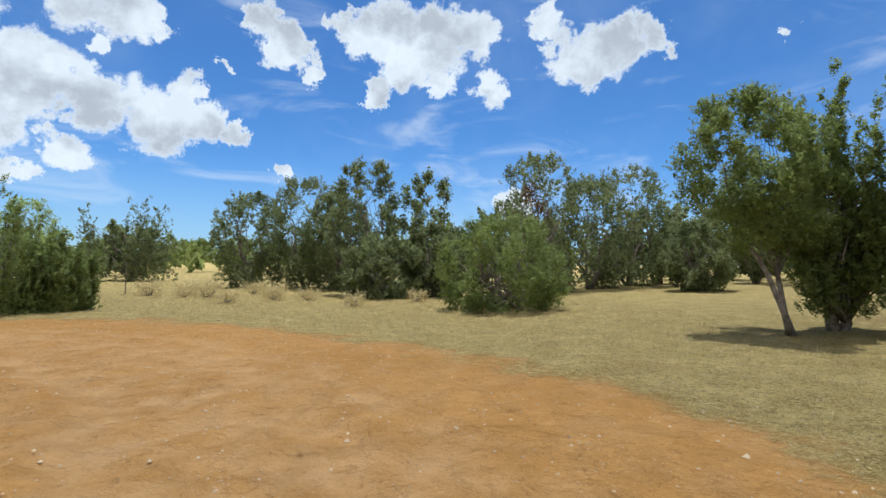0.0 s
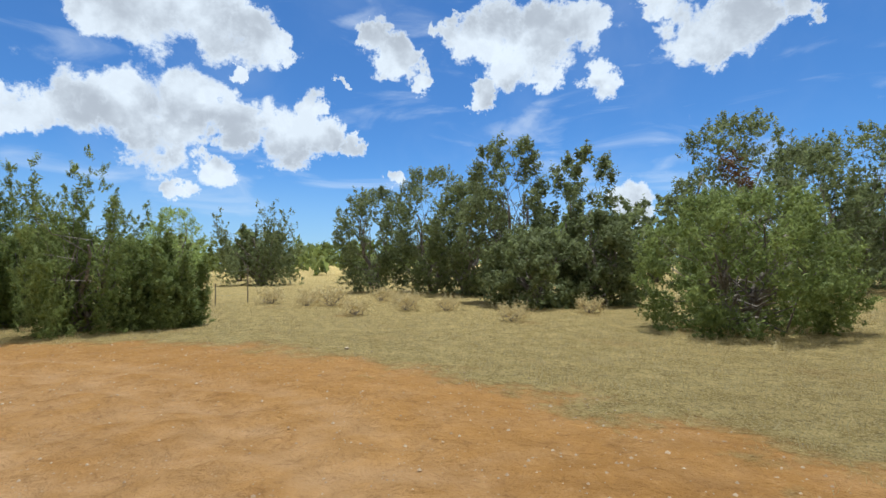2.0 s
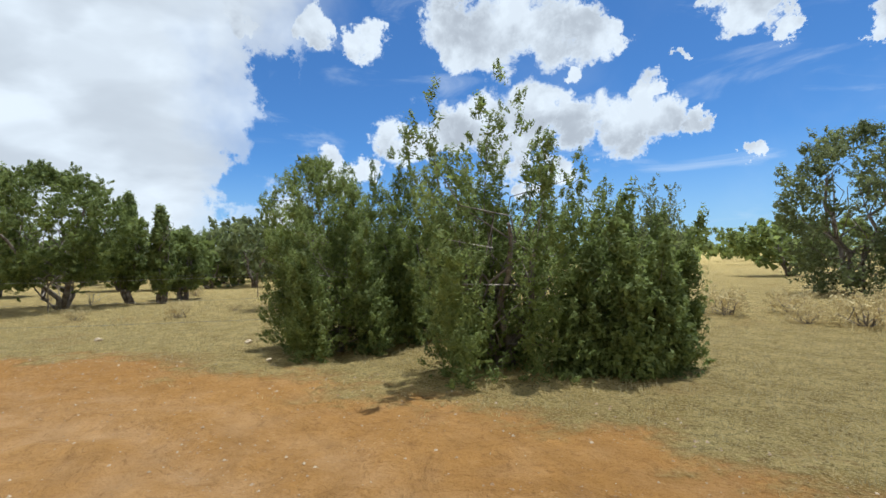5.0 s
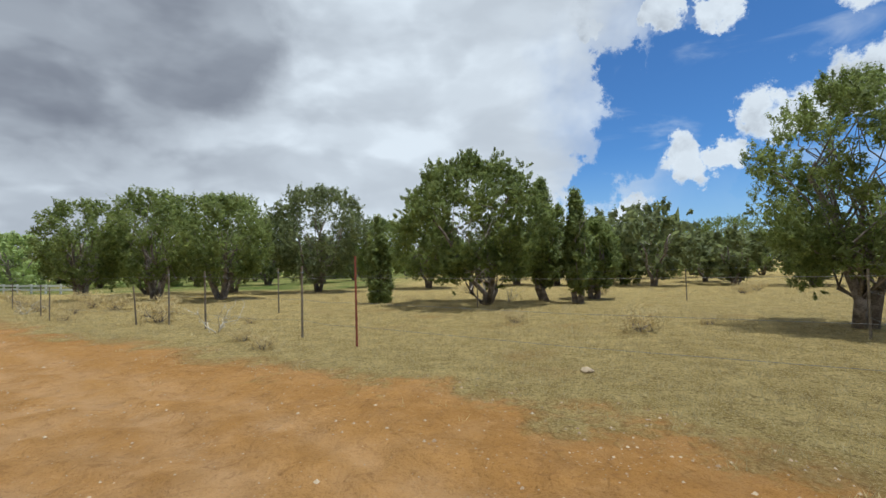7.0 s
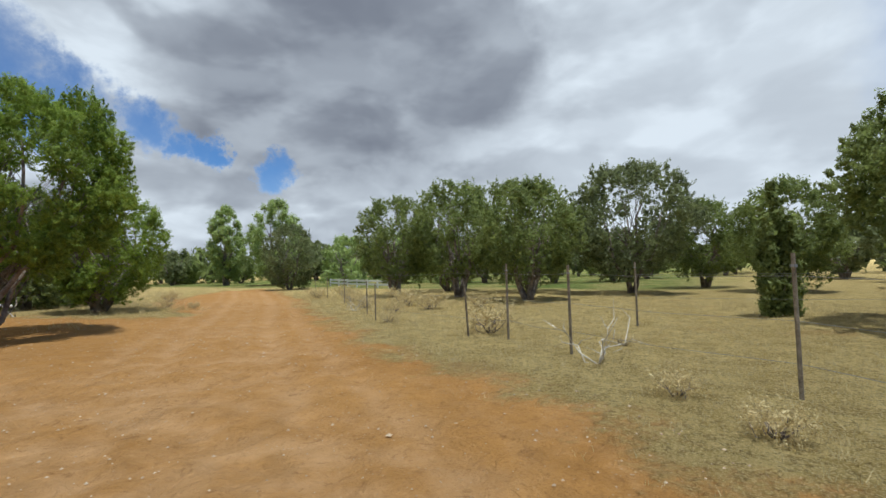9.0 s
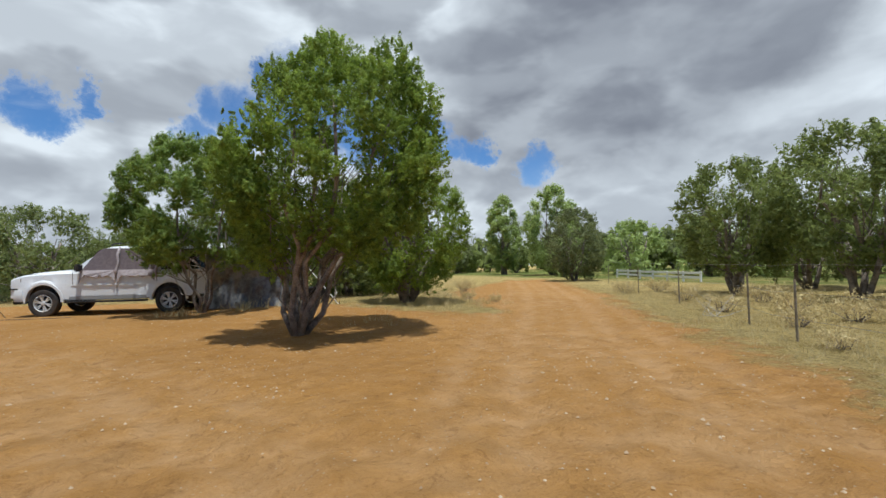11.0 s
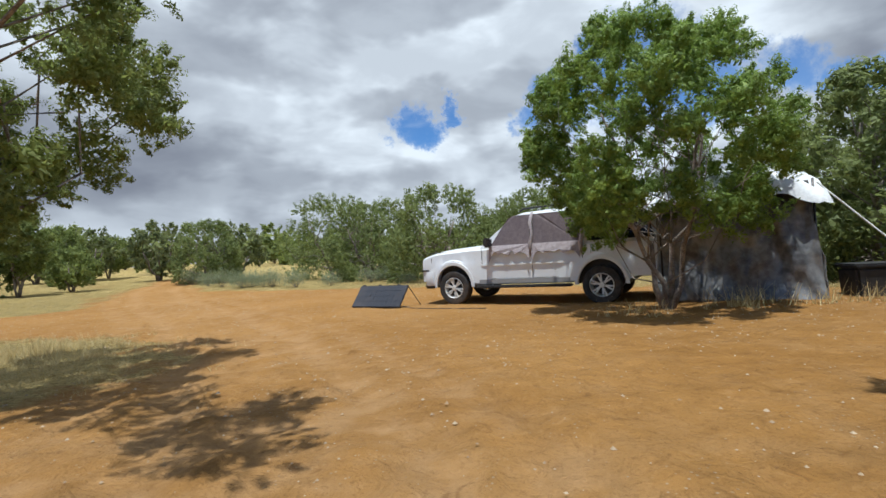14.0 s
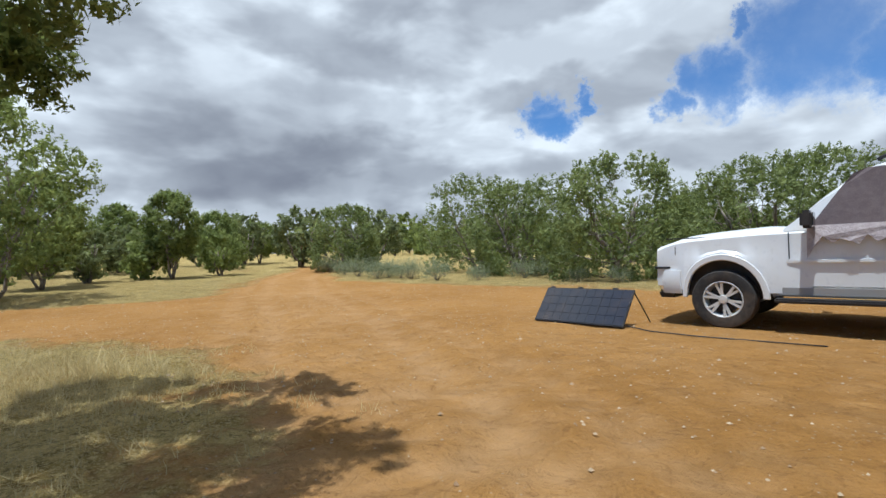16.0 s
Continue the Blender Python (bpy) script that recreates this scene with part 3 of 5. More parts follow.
def loft(name, sections, mat, closed_ends=True, smooth=True):
    """A skin over rings of equal length."""
    verts, faces = [], []
    k = len(sections[0])
    for ring in sections:
        verts += [tuple(p) for p in ring]
    for i in range(len(sections) - 1):
        for j in range(k):
            a, b = i * k + j, i * k + (j + 1) % k
            faces.append((a, b, b + k, a + k))
    if closed_ends:
        faces.append(tuple(reversed(range(k))))
        faces.append(tuple(range((len(sections) - 1) * k, len(sections) * k)))
    me = mesh_of(name, verts, faces, [mat])
    bm = bmesh.new()
    bm.from_mesh(me)
    bmesh.ops.recalc_face_normals(bm, faces=bm.faces)
    bm.to_mesh(me)
    bm.free()
    if smooth:
        me.polygons.foreach_set("use_smooth", [True] * len(me.polygons))
        me.set_sharp_from_angle(angle=radians(34))
    return me


def block(name, size, mat, bevel=0.01, taper=1.0, at=(0, 0, 0)):
    """A bevelled block, centred at a place."""
    bm = bmesh.new()
    bmesh.ops.create_cube(bm, size=1.0)
    for v in bm.verts:
        s = taper if v.co.z > 0 else 1.0
        v.co = Vector((v.co.x * size[0] * s + at[0], v.co.y * size[1] * s + at[1], v.co.z * size[2] + at[2]))
    if bevel:
        bmesh.ops.bevel(bm, geom=bm.edges[:], offset=bevel, segments=2, affect="EDGES")
    me = bpy.data.meshes.new(name)
    bm.to_mesh(me)
    bm.free()
    me.materials.append(mat)
    me.polygons.foreach_set("use_smooth", [True] * len(me.polygons))
    me.set_sharp_from_angle(angle=radians(40))
    return me


def slab(name, outline, thick, mat, plane="xz", at=0.0, bevel=0.006):
    """A flat outline in the xz or yz plane, thickened along the third axis about the place at."""
    bm = bmesh.new()
    def place(u, w, d):
        return (u, d, w) if plane == "xz" else ((d, u, w) if plane == "yz" else (u, w, d))
    a = [bm.verts.new(place(u, w, at - thick / 2)) for u, w in outline]
    b = [bm.verts.new(place(u, w, at + thick / 2)) for u, w in outline]
    bm.faces.new(a)
    bm.faces.new(list(reversed(b)))
    for i in range(len(a)):
        bm.faces.new((a[i], b[i], b[(i + 1) % len(a)], a[(i + 1) % len(a)]))
    bmesh.ops.recalc_face_normals(bm, faces=bm.faces)
    if bevel:
        bmesh.ops.bevel(bm, geom=bm.edges[:], offset=bevel, segments=1, affect="EDGES", clamp_overlap=True)
    me = bpy.data.meshes.new(name)
    bm.to_mesh(me)
    bm.free()
    me.materials.append(mat)
    return me


def ring_solid(name, profile_rz, mat, sides=36):
    """A body turned about the y axis; profile rows are (radius, y)."""
    secs = []
    for s in range(sides):
        a = 2 * math.pi * s / sides
        secs.append([(r * math.cos(a), y, r * math.sin(a)) for r, y in profile_rz])
    verts, faces, k = [], [], len(profile_rz)
    for ring in secs:
        verts += ring
    for i in range(sides):
        for j in range(k - 1):
            a, b = i * k + j, ((i + 1) % sides) * k + j
            faces.append((a, a + 1, b + 1, b))
    me = mesh_of(name, verts, faces, [mat], smooth=True)
    me.set_sharp_from_angle(angle=radians(38))
    return me


AXLES = (1.65, -1.65)
TYRE_R = 0.385


def underside(x, low):
    """Height of the body's lower edge at x, arched over the wheels."""
    z = low
    for w in AXLES:
        d = abs(x - w)
        if d < 0.50:
            z = max(z, 0.40 + math.sqrt(max(0.0, 0.50 ** 2 - d * d)))
    return z


def build_suv(m):
    car = tagged(new("suv"), "dusty white four-door SUV with cloth hung over its side windows", "car")
    xs = sorted(set([-2.92, -2.86, -2.6, -2.3, 0.0, 0.4, 0.7, 2.3, 2.45, 2.58, 2.64] + [w + d for w in AXLES for d in (-0.501, -0.5, -0.47, -0.4, -0.3, -0.18, 0.0, 0.18, 0.3, 0.4, 0.47, 0.5, 0.501)] + [-0.8, -0.4]))
    rings = []
    for x in xs:
        front = min(1.0, max(0.0, (x - 0.95) / 1.69))
        half = 0.985 - 0.05 * max(0.0, (x - 2.0) / 0.64) ** 2 - 0.02 * max(0.0, (-x - 2.3) / 0.62) ** 2
        low = 0.46 if abs(x) < 2.3 else 0.52
        zb = underside(x, low)
        belt = 1.17 if x < 0.95 else 1.17 - 0.10 * front ** 1.5
        top = belt + (0.03 if x < 0.95 else 0.03 + 0.045 * (1 - front) ** 0.5 * min(1.0, (x - 0.95) * 6))
        nose = max(0.0, (x - 2.15) / 0.49) ** 2
        belt, top = belt - 0.06 * nose, top - 0.11 * nose
        zm = max(0.80, zb + 0.02)
        flare = 0.03 if any(abs(x - w) < 0.6 for w in AXLES) else 0.0
        left = [(half * 0.93, zb), (half + flare, zb + 0.015), (half + flare, max(zm, zb + 0.05)), (half, max(0.90, zb + 0.08)), (half - 0.015, belt - 0.03), (half - 0.06, belt + 0.005), (half * 0.6, top)]
        ring = [(x, 0, zb)] + [(x, y, z) for y, z in left] + [(x, 0, top + 0.012)] + [(x, -y, z) for y, z in reversed(left)]
        rings.append(ring)
    part("body", loft("body", rings, M_WHITE), car)
    # greenhouse, tapering inwards to the roof
    rings = []
    for x, z, half in ((0.98, 1.19, 0.92), (0.62, 1.50, 0.86), (0.22, 1.79, 0.78), (0.0, 1.845, 0.765), (-0.9, 1.875, 0.76), (-2.2, 1.865, 0.75), (-2.62, 1.83, 0.74), (-2.86, 1.22, 0.84)):
        low = 1.165
        belt_half = 0.945
        f = (z - low) / 0.70
        mid = belt_half + (half - belt_half) * 0.94
        rings.append([(x, -belt_half, low), (x, -mid, low + (z - low) * 0.90), (x, -half * 0.86, z), (x, 0, z + 0.02), (x, half * 0.86, z), (x, mid, low + (z - low) * 0.90), (x, belt_half, low)])
    part("cabin", loft("cabin", rings, M_WHITE), car)
    for side in (1, -1):
        def lay(name, outline, thick, mat, out, label="", parent=car):
            """A panel in the leaning plane of the side glass."""
            me = slab(name, outline, thick, mat)
            for v in me.vertices:
                f = (v.co.z - 1.165) / 0.62
                v.co.y = side * (0.945 - 0.155 * f + out) + v.co.y
            return part(name, me, parent, label)
        lay("window", [(0.66, 1.20), (0.32, 1.62), (0.20, 1.72), (-0.18, 1.75), (-0.18, 1.20)], 0.012, M_GLASS, 0.010, "front side window")
        lay("window", [(-0.30, 1.20), (-0.30, 1.755), (-1.16, 1.765), (-1.22, 1.20)], 0.012, M_GLASS, 0.010, "rear door window")
        lay("window", [(-1.40, 1.20), (-1.34, 1.765), (-2.50, 1.74), (-2.66, 1.20)], 0.012, M_GLASS, 0.010, "long rear quarter window")
        if side == 1:
            rng = random.Random(5)
            for x0, x1, slant in ((0.72, -0.20, 0.42), (-0.27, -1.26, 0.0)):
                n = 12
                top = [(x0 + (x1 - x0) * i / n, 1.79 if i > 0 or not slant else 1.60) for i in range(n + 1)]
                if slant:
                    top = [(x0, 1.19), (x0 - 0.30, 1.60), (x0 - 0.42, 1.745)] + [p for p in top if p[0] < x0 - 0.46]
                hem = [(x1 + (x0 + 0.02 - x1) * i / n, 1.085 - 0.075 * abs(math.sin(i * 1.25)) - (0.17 if i in (0, n) else 0.0) + rng.uniform(-0.02, 0.02)) for i in range(n + 1)]
                for name, outline, mat, out, label in (("window_cloth", top + [(x1, 1.20), (x0, 1.20)] if not slant else top + [(x1, 1.20)], M_MESH, 0.032, "mauve grey sun cloth drawn over the window"),
                                                       ("cloth_hem", [(x0 + 0.02, 1.215), (x1, 1.215)] + hem, M_HEM, 0.042, "paler ragged hem hanging down the door")):
                    me = slab(name, outline, 0.014, mat, bevel=0)
                    for v in me.vertices:
                        f = (v.co.z - 1.165) / 0.62
                        v.co.y = 0.945 - 0.155 * max(f, -0.18) + out + 0.012 * math.sin(v.co.x * 23) + v.co.y + (0.03 if v.co.z < 1.16 else 0)
                    part(name, me, car, label)
            for x in (-0.235, -1.30):
                v, f = [], []
                tube(v, f, [(x, 0.80, 1.82), (x + 0.02, 0.90, 1.62), (x - 0.02, 0.95, 1.40), (x + 0.02, 1.0, 1.18), (x, 1.0, 0.98)], [0.03, 0.045, 0.03, 0.05, 0.02], 7)
                part("cloth_knot", mesh_of("cloth_knot", v, f, [M_HEM], smooth=True), car, "bunched grey cloth tied at the door pillar")
        for x in (0.92, -0.24, -1.30):
            part("door_seam", block("door_seam", (0.012, 0.006, 0.62), M_BLACK, 0, at=(x, side * 0.987, 0.84)), car)
        for x in (0.0, -1.05):
            part("door_handle", block("door_handle", (0.20, 0.035, 0.045), M_WHITE, 0.012, at=(x, side * 0.995, 1.02)), car)
        part("rocker_panel", block("rocker_panel", (2.25, 0.06, 0.12), M_CLAD, 0.02, at=(0, side * 0.975, 0.50)), car, "grey lower sill")
        part("running_board", block("running_board", (2.15, 0.20, 0.05), M_BLACK, 0.02, at=(0, side * 1.03, 0.40)), car, "black running board")
        part("side_moulding", block("side_moulding", (2.2, 0.022, 0.05), M_WHITE, 0.01, at=(-0.15, side * 0.998, 0.83)), car)
        mirror = part("wing_mirror", block("wing_mirror", (0.12, 0.24, 0.19), M_BLACK, 0.03, at=(0.72, side * 1.10, 1.28)), car, "black wing mirror")
        part("mirror_glass", block("mirror_glass", (0.008, 0.19, 0.14), M_GLASS, 0, at=(0.656, side * 1.10, 1.28)), mirror)
        part("headlight", block("headlight", (0.10, 0.30, 0.13), M_LAMP, 0.03, at=(2.59, side * 0.72, 0.98)), car, "clear headlight")
        part("turn_signal", block("turn_signal", (0.09, 0.28, 0.07), M_AMBER, 0.02, at=(2.60, side * 0.72, 0.87)), car, "amber turn signal")
        part("tail_light", block("tail_light", (0.06, 0.16, 0.52), M_RED, 0.02, at=(-2.90, side * 0.88, 1.02)), car, "red tail light")
        for w in AXLES:
            arch = [(w + 0.53 * math.cos(a), 0.40 + 0.53 * math.sin(a)) for a in [math.pi * i / 16 for i in range(17)]]
            arch += [(w + 0.455 * math.cos(a), 0.40 + 0.455 * math.sin(a)) for a in [math.pi * i / 16 for i in range(16, -1, -1)]]
            part("wheel_arch", slab("wheel_arch", arch, 0.06, M_WHITE, at=side * 1.005, bevel=0.008), car)
            # wheel
            wheel = new("wheel")
            wheel.parent = car
            wheel.location = (w, side * 0.90, TYRE_R)
            tyre = [(0.235, -0.12), (0.30, -0.135), (0.365, -0.125), (TYRE_R, -0.09), (TYRE_R, 0.09), (0.365, 0.125), (0.30, 0.135), (0.235, 0.12), (0.225, 0.0), (0.235, -0.12)]
            part("tyre", ring_solid("tyre", tyre, M_RUBBER, 40), wheel, "black tyre")
            part("rim", ring_solid("rim", [(0.245, side * 0.118), (0.232, side * 0.125), (0.215, side * 0.10), (0.205, side * 0.02), (0.20, -side * 0.08)], M_ALLOY, 36), wheel, "silver alloy rim")
            part("brake_disc", ring_solid("brake_disc", [(0.01, side * 0.02), (0.19, side * 0.02), (0.19, 0.0)], M_BLACK, 24), wheel)
            for i in range(6):
                a = math.pi * i / 3 + 0.3
                bm = bmesh.new()
                for da in (-0.16, 0.16):
                    p0 = Vector((0.05 * math.cos(a), side * 0.105, 0.05 * math.sin(a)))
                    p1 = Vector((0.222 * math.cos(a + da), side * 0.115, 0.222 * math.sin(a + da)))
                    d = (p1 - p0).normalized()
                    n = Vector((-d.z, 0, d.x)) * 0.016
                    back = Vector((0, -side * 0.035, 0))
                    q = [bm.verts.new(c) for c in (p0 - n, p0 + n, p1 + n, p1 - n, p0 - n + back, p0 + n + back, p1 + n + back, p1 - n + back)]
                    for idx in ((0, 1, 2, 3), (7, 6, 5, 4), (0, 4, 5, 1), (1, 5, 6, 2), (2, 6, 7, 3), (3, 7, 4, 0)):
                        bm.faces.new([q[k] for k in idx])
                me = bpy.data.meshes.new("spoke")
                bm.to_mesh(me)
                bm.free()
                me.materials.append(M_ALLOY)
                part("spoke", me, wheel)
            part("hub_cap", ring_solid("hub_cap", [(0.001, side * 0.125), (0.05, side * 0.122), (0.06, side * 0.10), (0.06, 0.03)], M_ALLOY, 20), wheel)
    part("wheel_well", block("wheel_well", (1.06, 1.66, 0.50), M_BLACK, 0.0, at=(1.65, 0, 0.66)), car, "black wheel well lining")
    part("wheel_well", block("wheel_well", (1.06, 1.66, 0.50), M_BLACK, 0.0, at=(-1.65, 0, 0.66)), car, "black wheel well lining")
    plan = [(2.21, 1.0), (2.36, 1.005), (2.52, 0.95), (2.66, 0.75), (2.74, 0.4), (2.77, 0.0)]
    plan = plan + [(x, -y) for x, y in reversed(plan[:-1])]
    rings = []
    for x, y in plan:
        d = Vector((x - 1.7, y)).normalized() * 0.16
        rings.append([(x - 0.02 * d.x, y - 0.02 * d.y, 0.44), (x + 0.1 * d.x, y + 0.1 * d.y, 0.50), (x + 0.15 * d.x, y + 0.15 * d.y, 0.62), (x, y, 0.735), (x - d.x, y - d.y, 0.745), (x - d.x, y - d.y, 0.44)])
    part("front_bumper", loft("front_bumper", rings, M_WHITE), car, "white front bumper")
    # Solid black strip stands in for the shade between bumper and body.
    part("bumper_gap_shade", block("bumper_gap_shade", (0.50, 1.93, 0.03), M_BLACK, 0.0, at=(2.42, 0, 0.765)), car, "black strip for the shade in the gap above the bumper")
    part("air_dam", block("air_dam", (0.30, 1.70, 0.10), M_BLACK, 0.03, at=(2.52, 0, 0.42)), car, "black air dam")
    for side in (1, -1):
        part("hood_seam", block("hood_seam", (1.45, 0.008, 0.012), M_BLACK, 0, at=(1.75, side * 0.915, 1.135)), car)
        part("fender_seam", block("fender_seam", (0.010, 0.012, 0.10), M_BLACK, 0, at=(2.30, side * 0.97, 0.98)), car)
        part("fog_lamp", block("fog_lamp", (0.06, 0.16, 0.08), M_LAMP, 0.02, at=(2.74, side * 0.62, 0.60)), car, "round fog lamp")
    part("grille", block("grille", (0.06, 1.06, 0.24), M_BLACK, 0.02, at=(2.63, 0, 0.92)), car, "black grille")
    part("grille_bar", block("grille_bar", (0.05, 1.1, 0.05), M_WHITE, 0.012, at=(2.66, 0, 0.92)), car)
    part("rear_bumper", block("rear_bumper", (0.22, 1.86, 0.24), M_CLAD, 0.05, at=(-2.93, 0, 0.62)), car, "grey rear bumper")
    wind = [(-0.74, 1.235), (0.74, 1.235), (0.62, 1.755), (-0.62, 1.755)]
    me = slab("windscreen", wind, 0.012, M_GLASS, plane="yz")
    for v in me.vertices:
        f = (v.co.z - 1.19) / 0.60
        v.co.x += 0.98 - 0.755 * f + 0.022
    part("windscreen", me, car, "windscreen")
    for side in (1, -1):
        v, f = [], []
        tube(v, f, [(0.1, side * 0.60, 1.88), (0.0, side * 0.60, 1.925), (-1.2, side * 0.60, 1.955), (-2.4, side * 0.60, 1.935), (-2.5, side * 0.60, 1.87)], [0.02] * 5, 8)
        part("roof_rail", mesh_of("roof_rail", v, f, [M_BLACK], smooth=True), car, "black roof rail")
    for x in (-0.55, -1.9):
        part("roof_crossbar", block("roof_crossbar", (0.07, 1.24, 0.03), M_BLACK, 0.01, at=(x, 0, 1.955)), car)
    v, f = [], []
    tube(v, f, [(1.10, -0.80, 1.14), (1.02, -0.80, 1.5), (0.93, -0.80, 1.9)], [0.006, 0.004, 0.003], 5)
    part("aerial", mesh_of("aerial", v, f, [M_BLACK]), car)
    for o in car.children:
        if o.data:
            for v in o.data.vertices:
                v.co.z = 0.385 + (v.co.z - 0.385) * 1.10
                if v.co.x > 2.0:
                    v.co.x = 2.0 + (v.co.x - 2.0) * 0.78
            for c in o.children:
                for v in c.data.vertices:
                    v.co.z = 0.385 + (v.co.z - 0.385) * 1.10
    car.matrix_world = m
    return car


SUV_FRONT, SUV_REAR = Vector((-12.99, -19.27)), Vector((-16.17, -18.37))
SUV_WAY = (SUV_FRONT - SUV_REAR).normalized()
SUV_MID = (SUV_FRONT + SUV_REAR) / 2 + Vector((SUV_WAY.y, -SUV_WAY.x)) * 1.0
SUV_YAW = math.degrees(math.atan2(SUV_WAY.y, SUV_WAY.x))
build_suv(pose(SUV_MID.x, SUV_MID.y, ground_z(SUV_MID.x, SUV_MID.y), 0, 0, SUV_YAW))


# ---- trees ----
# Juniper leaf again, with sunlit brightness put into its greens.
M_JUNIPER_LIT = surface("sunlit_juniper_leaves", (0.120, 0.180, 0.030), (0.38, 0.48, 0.075), 0.9, 0.7, island=0.5, translucent=0.58)
CLOSE = dict(count=100000, size=0.025, clump=0.12, lobes=120, lobe_size=0.10, leaf_width=0.40)
NEAR = dict(count=58000, size=0.036, clump=0.14, lobes=120, lobe_size=0.10, leaf_width=0.40)
MID = dict(count=20000, size=0.068, clump=0.20, lobes=80, lobe_size=0.12, core=0.5, leaf_width=0.42)
OPEN = dict(count=9000, size=0.085, clump=0.24, lobes=46, lobe_size=0.10, core=0.2, leaf_width=0.42)
FAR = dict(count=2400, size=0.19, clump=0.36, lobes=30, lobe_size=0.15, core=0.5, leaf_width=0.42)
JUNIPER = "dark green juniper tree with shreddy grey-brown trunks"
OAK = "dense green scrub oak thicket"
tree("juniper", -11.7, 11.3, 4.35, 3.50, 1, JUNIPER, "spires", clear=0.03, stems=6, thick=0.06, **CLOSE)
tree("juniper", -14.3, 10.1, 3.20, 2.70, 2, JUNIPER, "spires", clear=0.10, thick=0.05, **CLOSE)
tree("juniper", -14.6, 11.7, 4.20, 2.70, 3, JUNIPER, "spires", clear=0.06, thick=0.06, **CLOSE)
tree("juniper", -10.5, 12.2, 2.40, 1.90, 4, "low ragged green juniper growing down to the grass", "spires", clear=0.0, thick=0.04, **NEAR)
tree("juniper", -22.9, 33.0, 7.13, 7.32, 5, JUNIPER, "spires", clear=0.10, leaf=M_JUNIPER_DARK, **MID)
tree("juniper", -11.8, 27.3, 5.62, 5.12, 6, JUNIPER, "egg", clear=0.06, leaf=M_JUNIPER_DARK, **MID)
tree("juniper", -8.5, 27.0, 6.37, 5.61, 7, JUNIPER, "dome", clear=0.06, leaf=M_JUNIPER_DARK, **MID)
tree("juniper", -6.3, 25.4, 5.29, 4.39, 8, JUNIPER, "egg", clear=0.04, leaf=M_JUNIPER_DARK, **MID)
tree("juniper", -4.0, 21.8, 6.26, 3.90, 9, JUNIPER, "flat", clear=0.10, leaf=M_JUNIPER_DARK, **MID)
tree("juniper", -1.4, 22.5, 5.83, 4.15, 10, "dark juniper with a broken open crown", "flat", clear=0.12, leaf=M_JUNIPER_DARK, **OPEN)
tree("juniper", -2.9, 19.9, 2.59, 3.90, 11, JUNIPER, "round", clear=0.0, leaf=M_JUNIPER_DARK, **MID)
tree("juniper", -0.7, 20.6, 3.13, 3.17, 12, JUNIPER, "round", clear=0.0, leaf=M_JUNIPER_DARK, **MID)
tree("juniper", 1.6, 14.4, 2.90, 4.30, 13, "low bushy green juniper growing down to the grass", "round", clear=0.0, stems=5, **NEAR)
browned = tree("juniper", 4.3, 23.4, 6.80, 5.49, 14, "dark juniper with a patch of red-brown dead foliage", "dome", clear=0.05, leaf=M_JUNIPER_DARK, **MID)
M_BROWN = surface("dead_leaves", (0.12, 0.06, 0.03), (0.24, 0.13, 0.06), 2.0, 0.8, island=0.5, translucent=0.3)
part("dead_foliage", quads_mesh("dead_foliage", leaves(np.random.default_rng(90), [(np.array([-0.6, -1.9, 4.6]), 0.5, 1.2), (np.array([-0.3, -2.1, 3.9]), 0.42, 1.2)], 900, 0.07, 0.5, 0.3), M_BROWN), browned, "red-brown dead foliage")
tree("juniper", 7.4, 25.6, 6.05, 5.37, 15, JUNIPER, "egg", clear=0.05, leaf=M_JUNIPER_DARK, **MID)
tree("juniper", 10.3, 27.8, 6.91, 6.10, 16, JUNIPER, "dome", clear=0.05, leaf=M_JUNIPER_DARK, **MID)
tree("juniper", 11.7, 22.5, 3.35, 3.54, 17, JUNIPER, "egg", clear=0.04, leaf=M_JUNIPER_DARK, **MID)
tree("juniper", 15.0, 13.4, 2.81, 5.61, 18, JUNIPER, "round", clear=0.02, leaf=M_JUNIPER_DARK, **MID)
tree("juniper", 6.25, 8.2, 4.50, 2.90, 19, "open-crowned juniper with a thin bent trunk", "egg", clear=0.40, stems=2, lean=(-0.75, 0.4), thick=0.055, count=40000, size=0.036, clump=0.15, lobes=44, lobe_size=0.13, leaf_width=0.4)
tree("juniper", 7.3, 8.6, 5.60, 2.10, 20, "tall narrow green juniper", "spires", clear=0.16, stems=2, **NEAR)
tree("juniper", 8.6, 7.6, 7.60, 3.80, 21, JUNIPER, "spires", clear=0.14, **NEAR)
tree("juniper", -28.6, 6.1, 4.85, 5.70, 22, "spreading green juniper with several trunks and shade below", "dome", clear=0.25, stems=5, thick=0.09, spread=0.34, lean=(0.0, -0.4), count=105000, size=0.045, clump=0.15, lobes=150, lobe_size=0.095, core=0.6, leaf_width=0.42)
tree("juniper", -29.7, 8.2, 4.32, 1.35, 23, "narrow upright green juniper", "spire", clear=0.16, stems=2, **MID)
tree("juniper", -28.9, 9.2, 3.78, 1.15, 24, "narrow upright green juniper", "spire", clear=0.16, stems=2, **MID)
tree("juniper", -29.5, 2.25, 3.5, 0.95, 25, "slender upright green juniper", "spires", clear=0.02, stems=1, thick=0.05, **MID)
tree("juniper", -30.8, 10.2, 3.02, 2.07, 26, JUNIPER, "egg", clear=0.22, stems=4, **MID)
tree("juniper", -21.7, 12.8, 4.70, 4.00, 27, JUNIPER, "egg", clear=0.24, stems=3, thick=0.10, **NEAR)
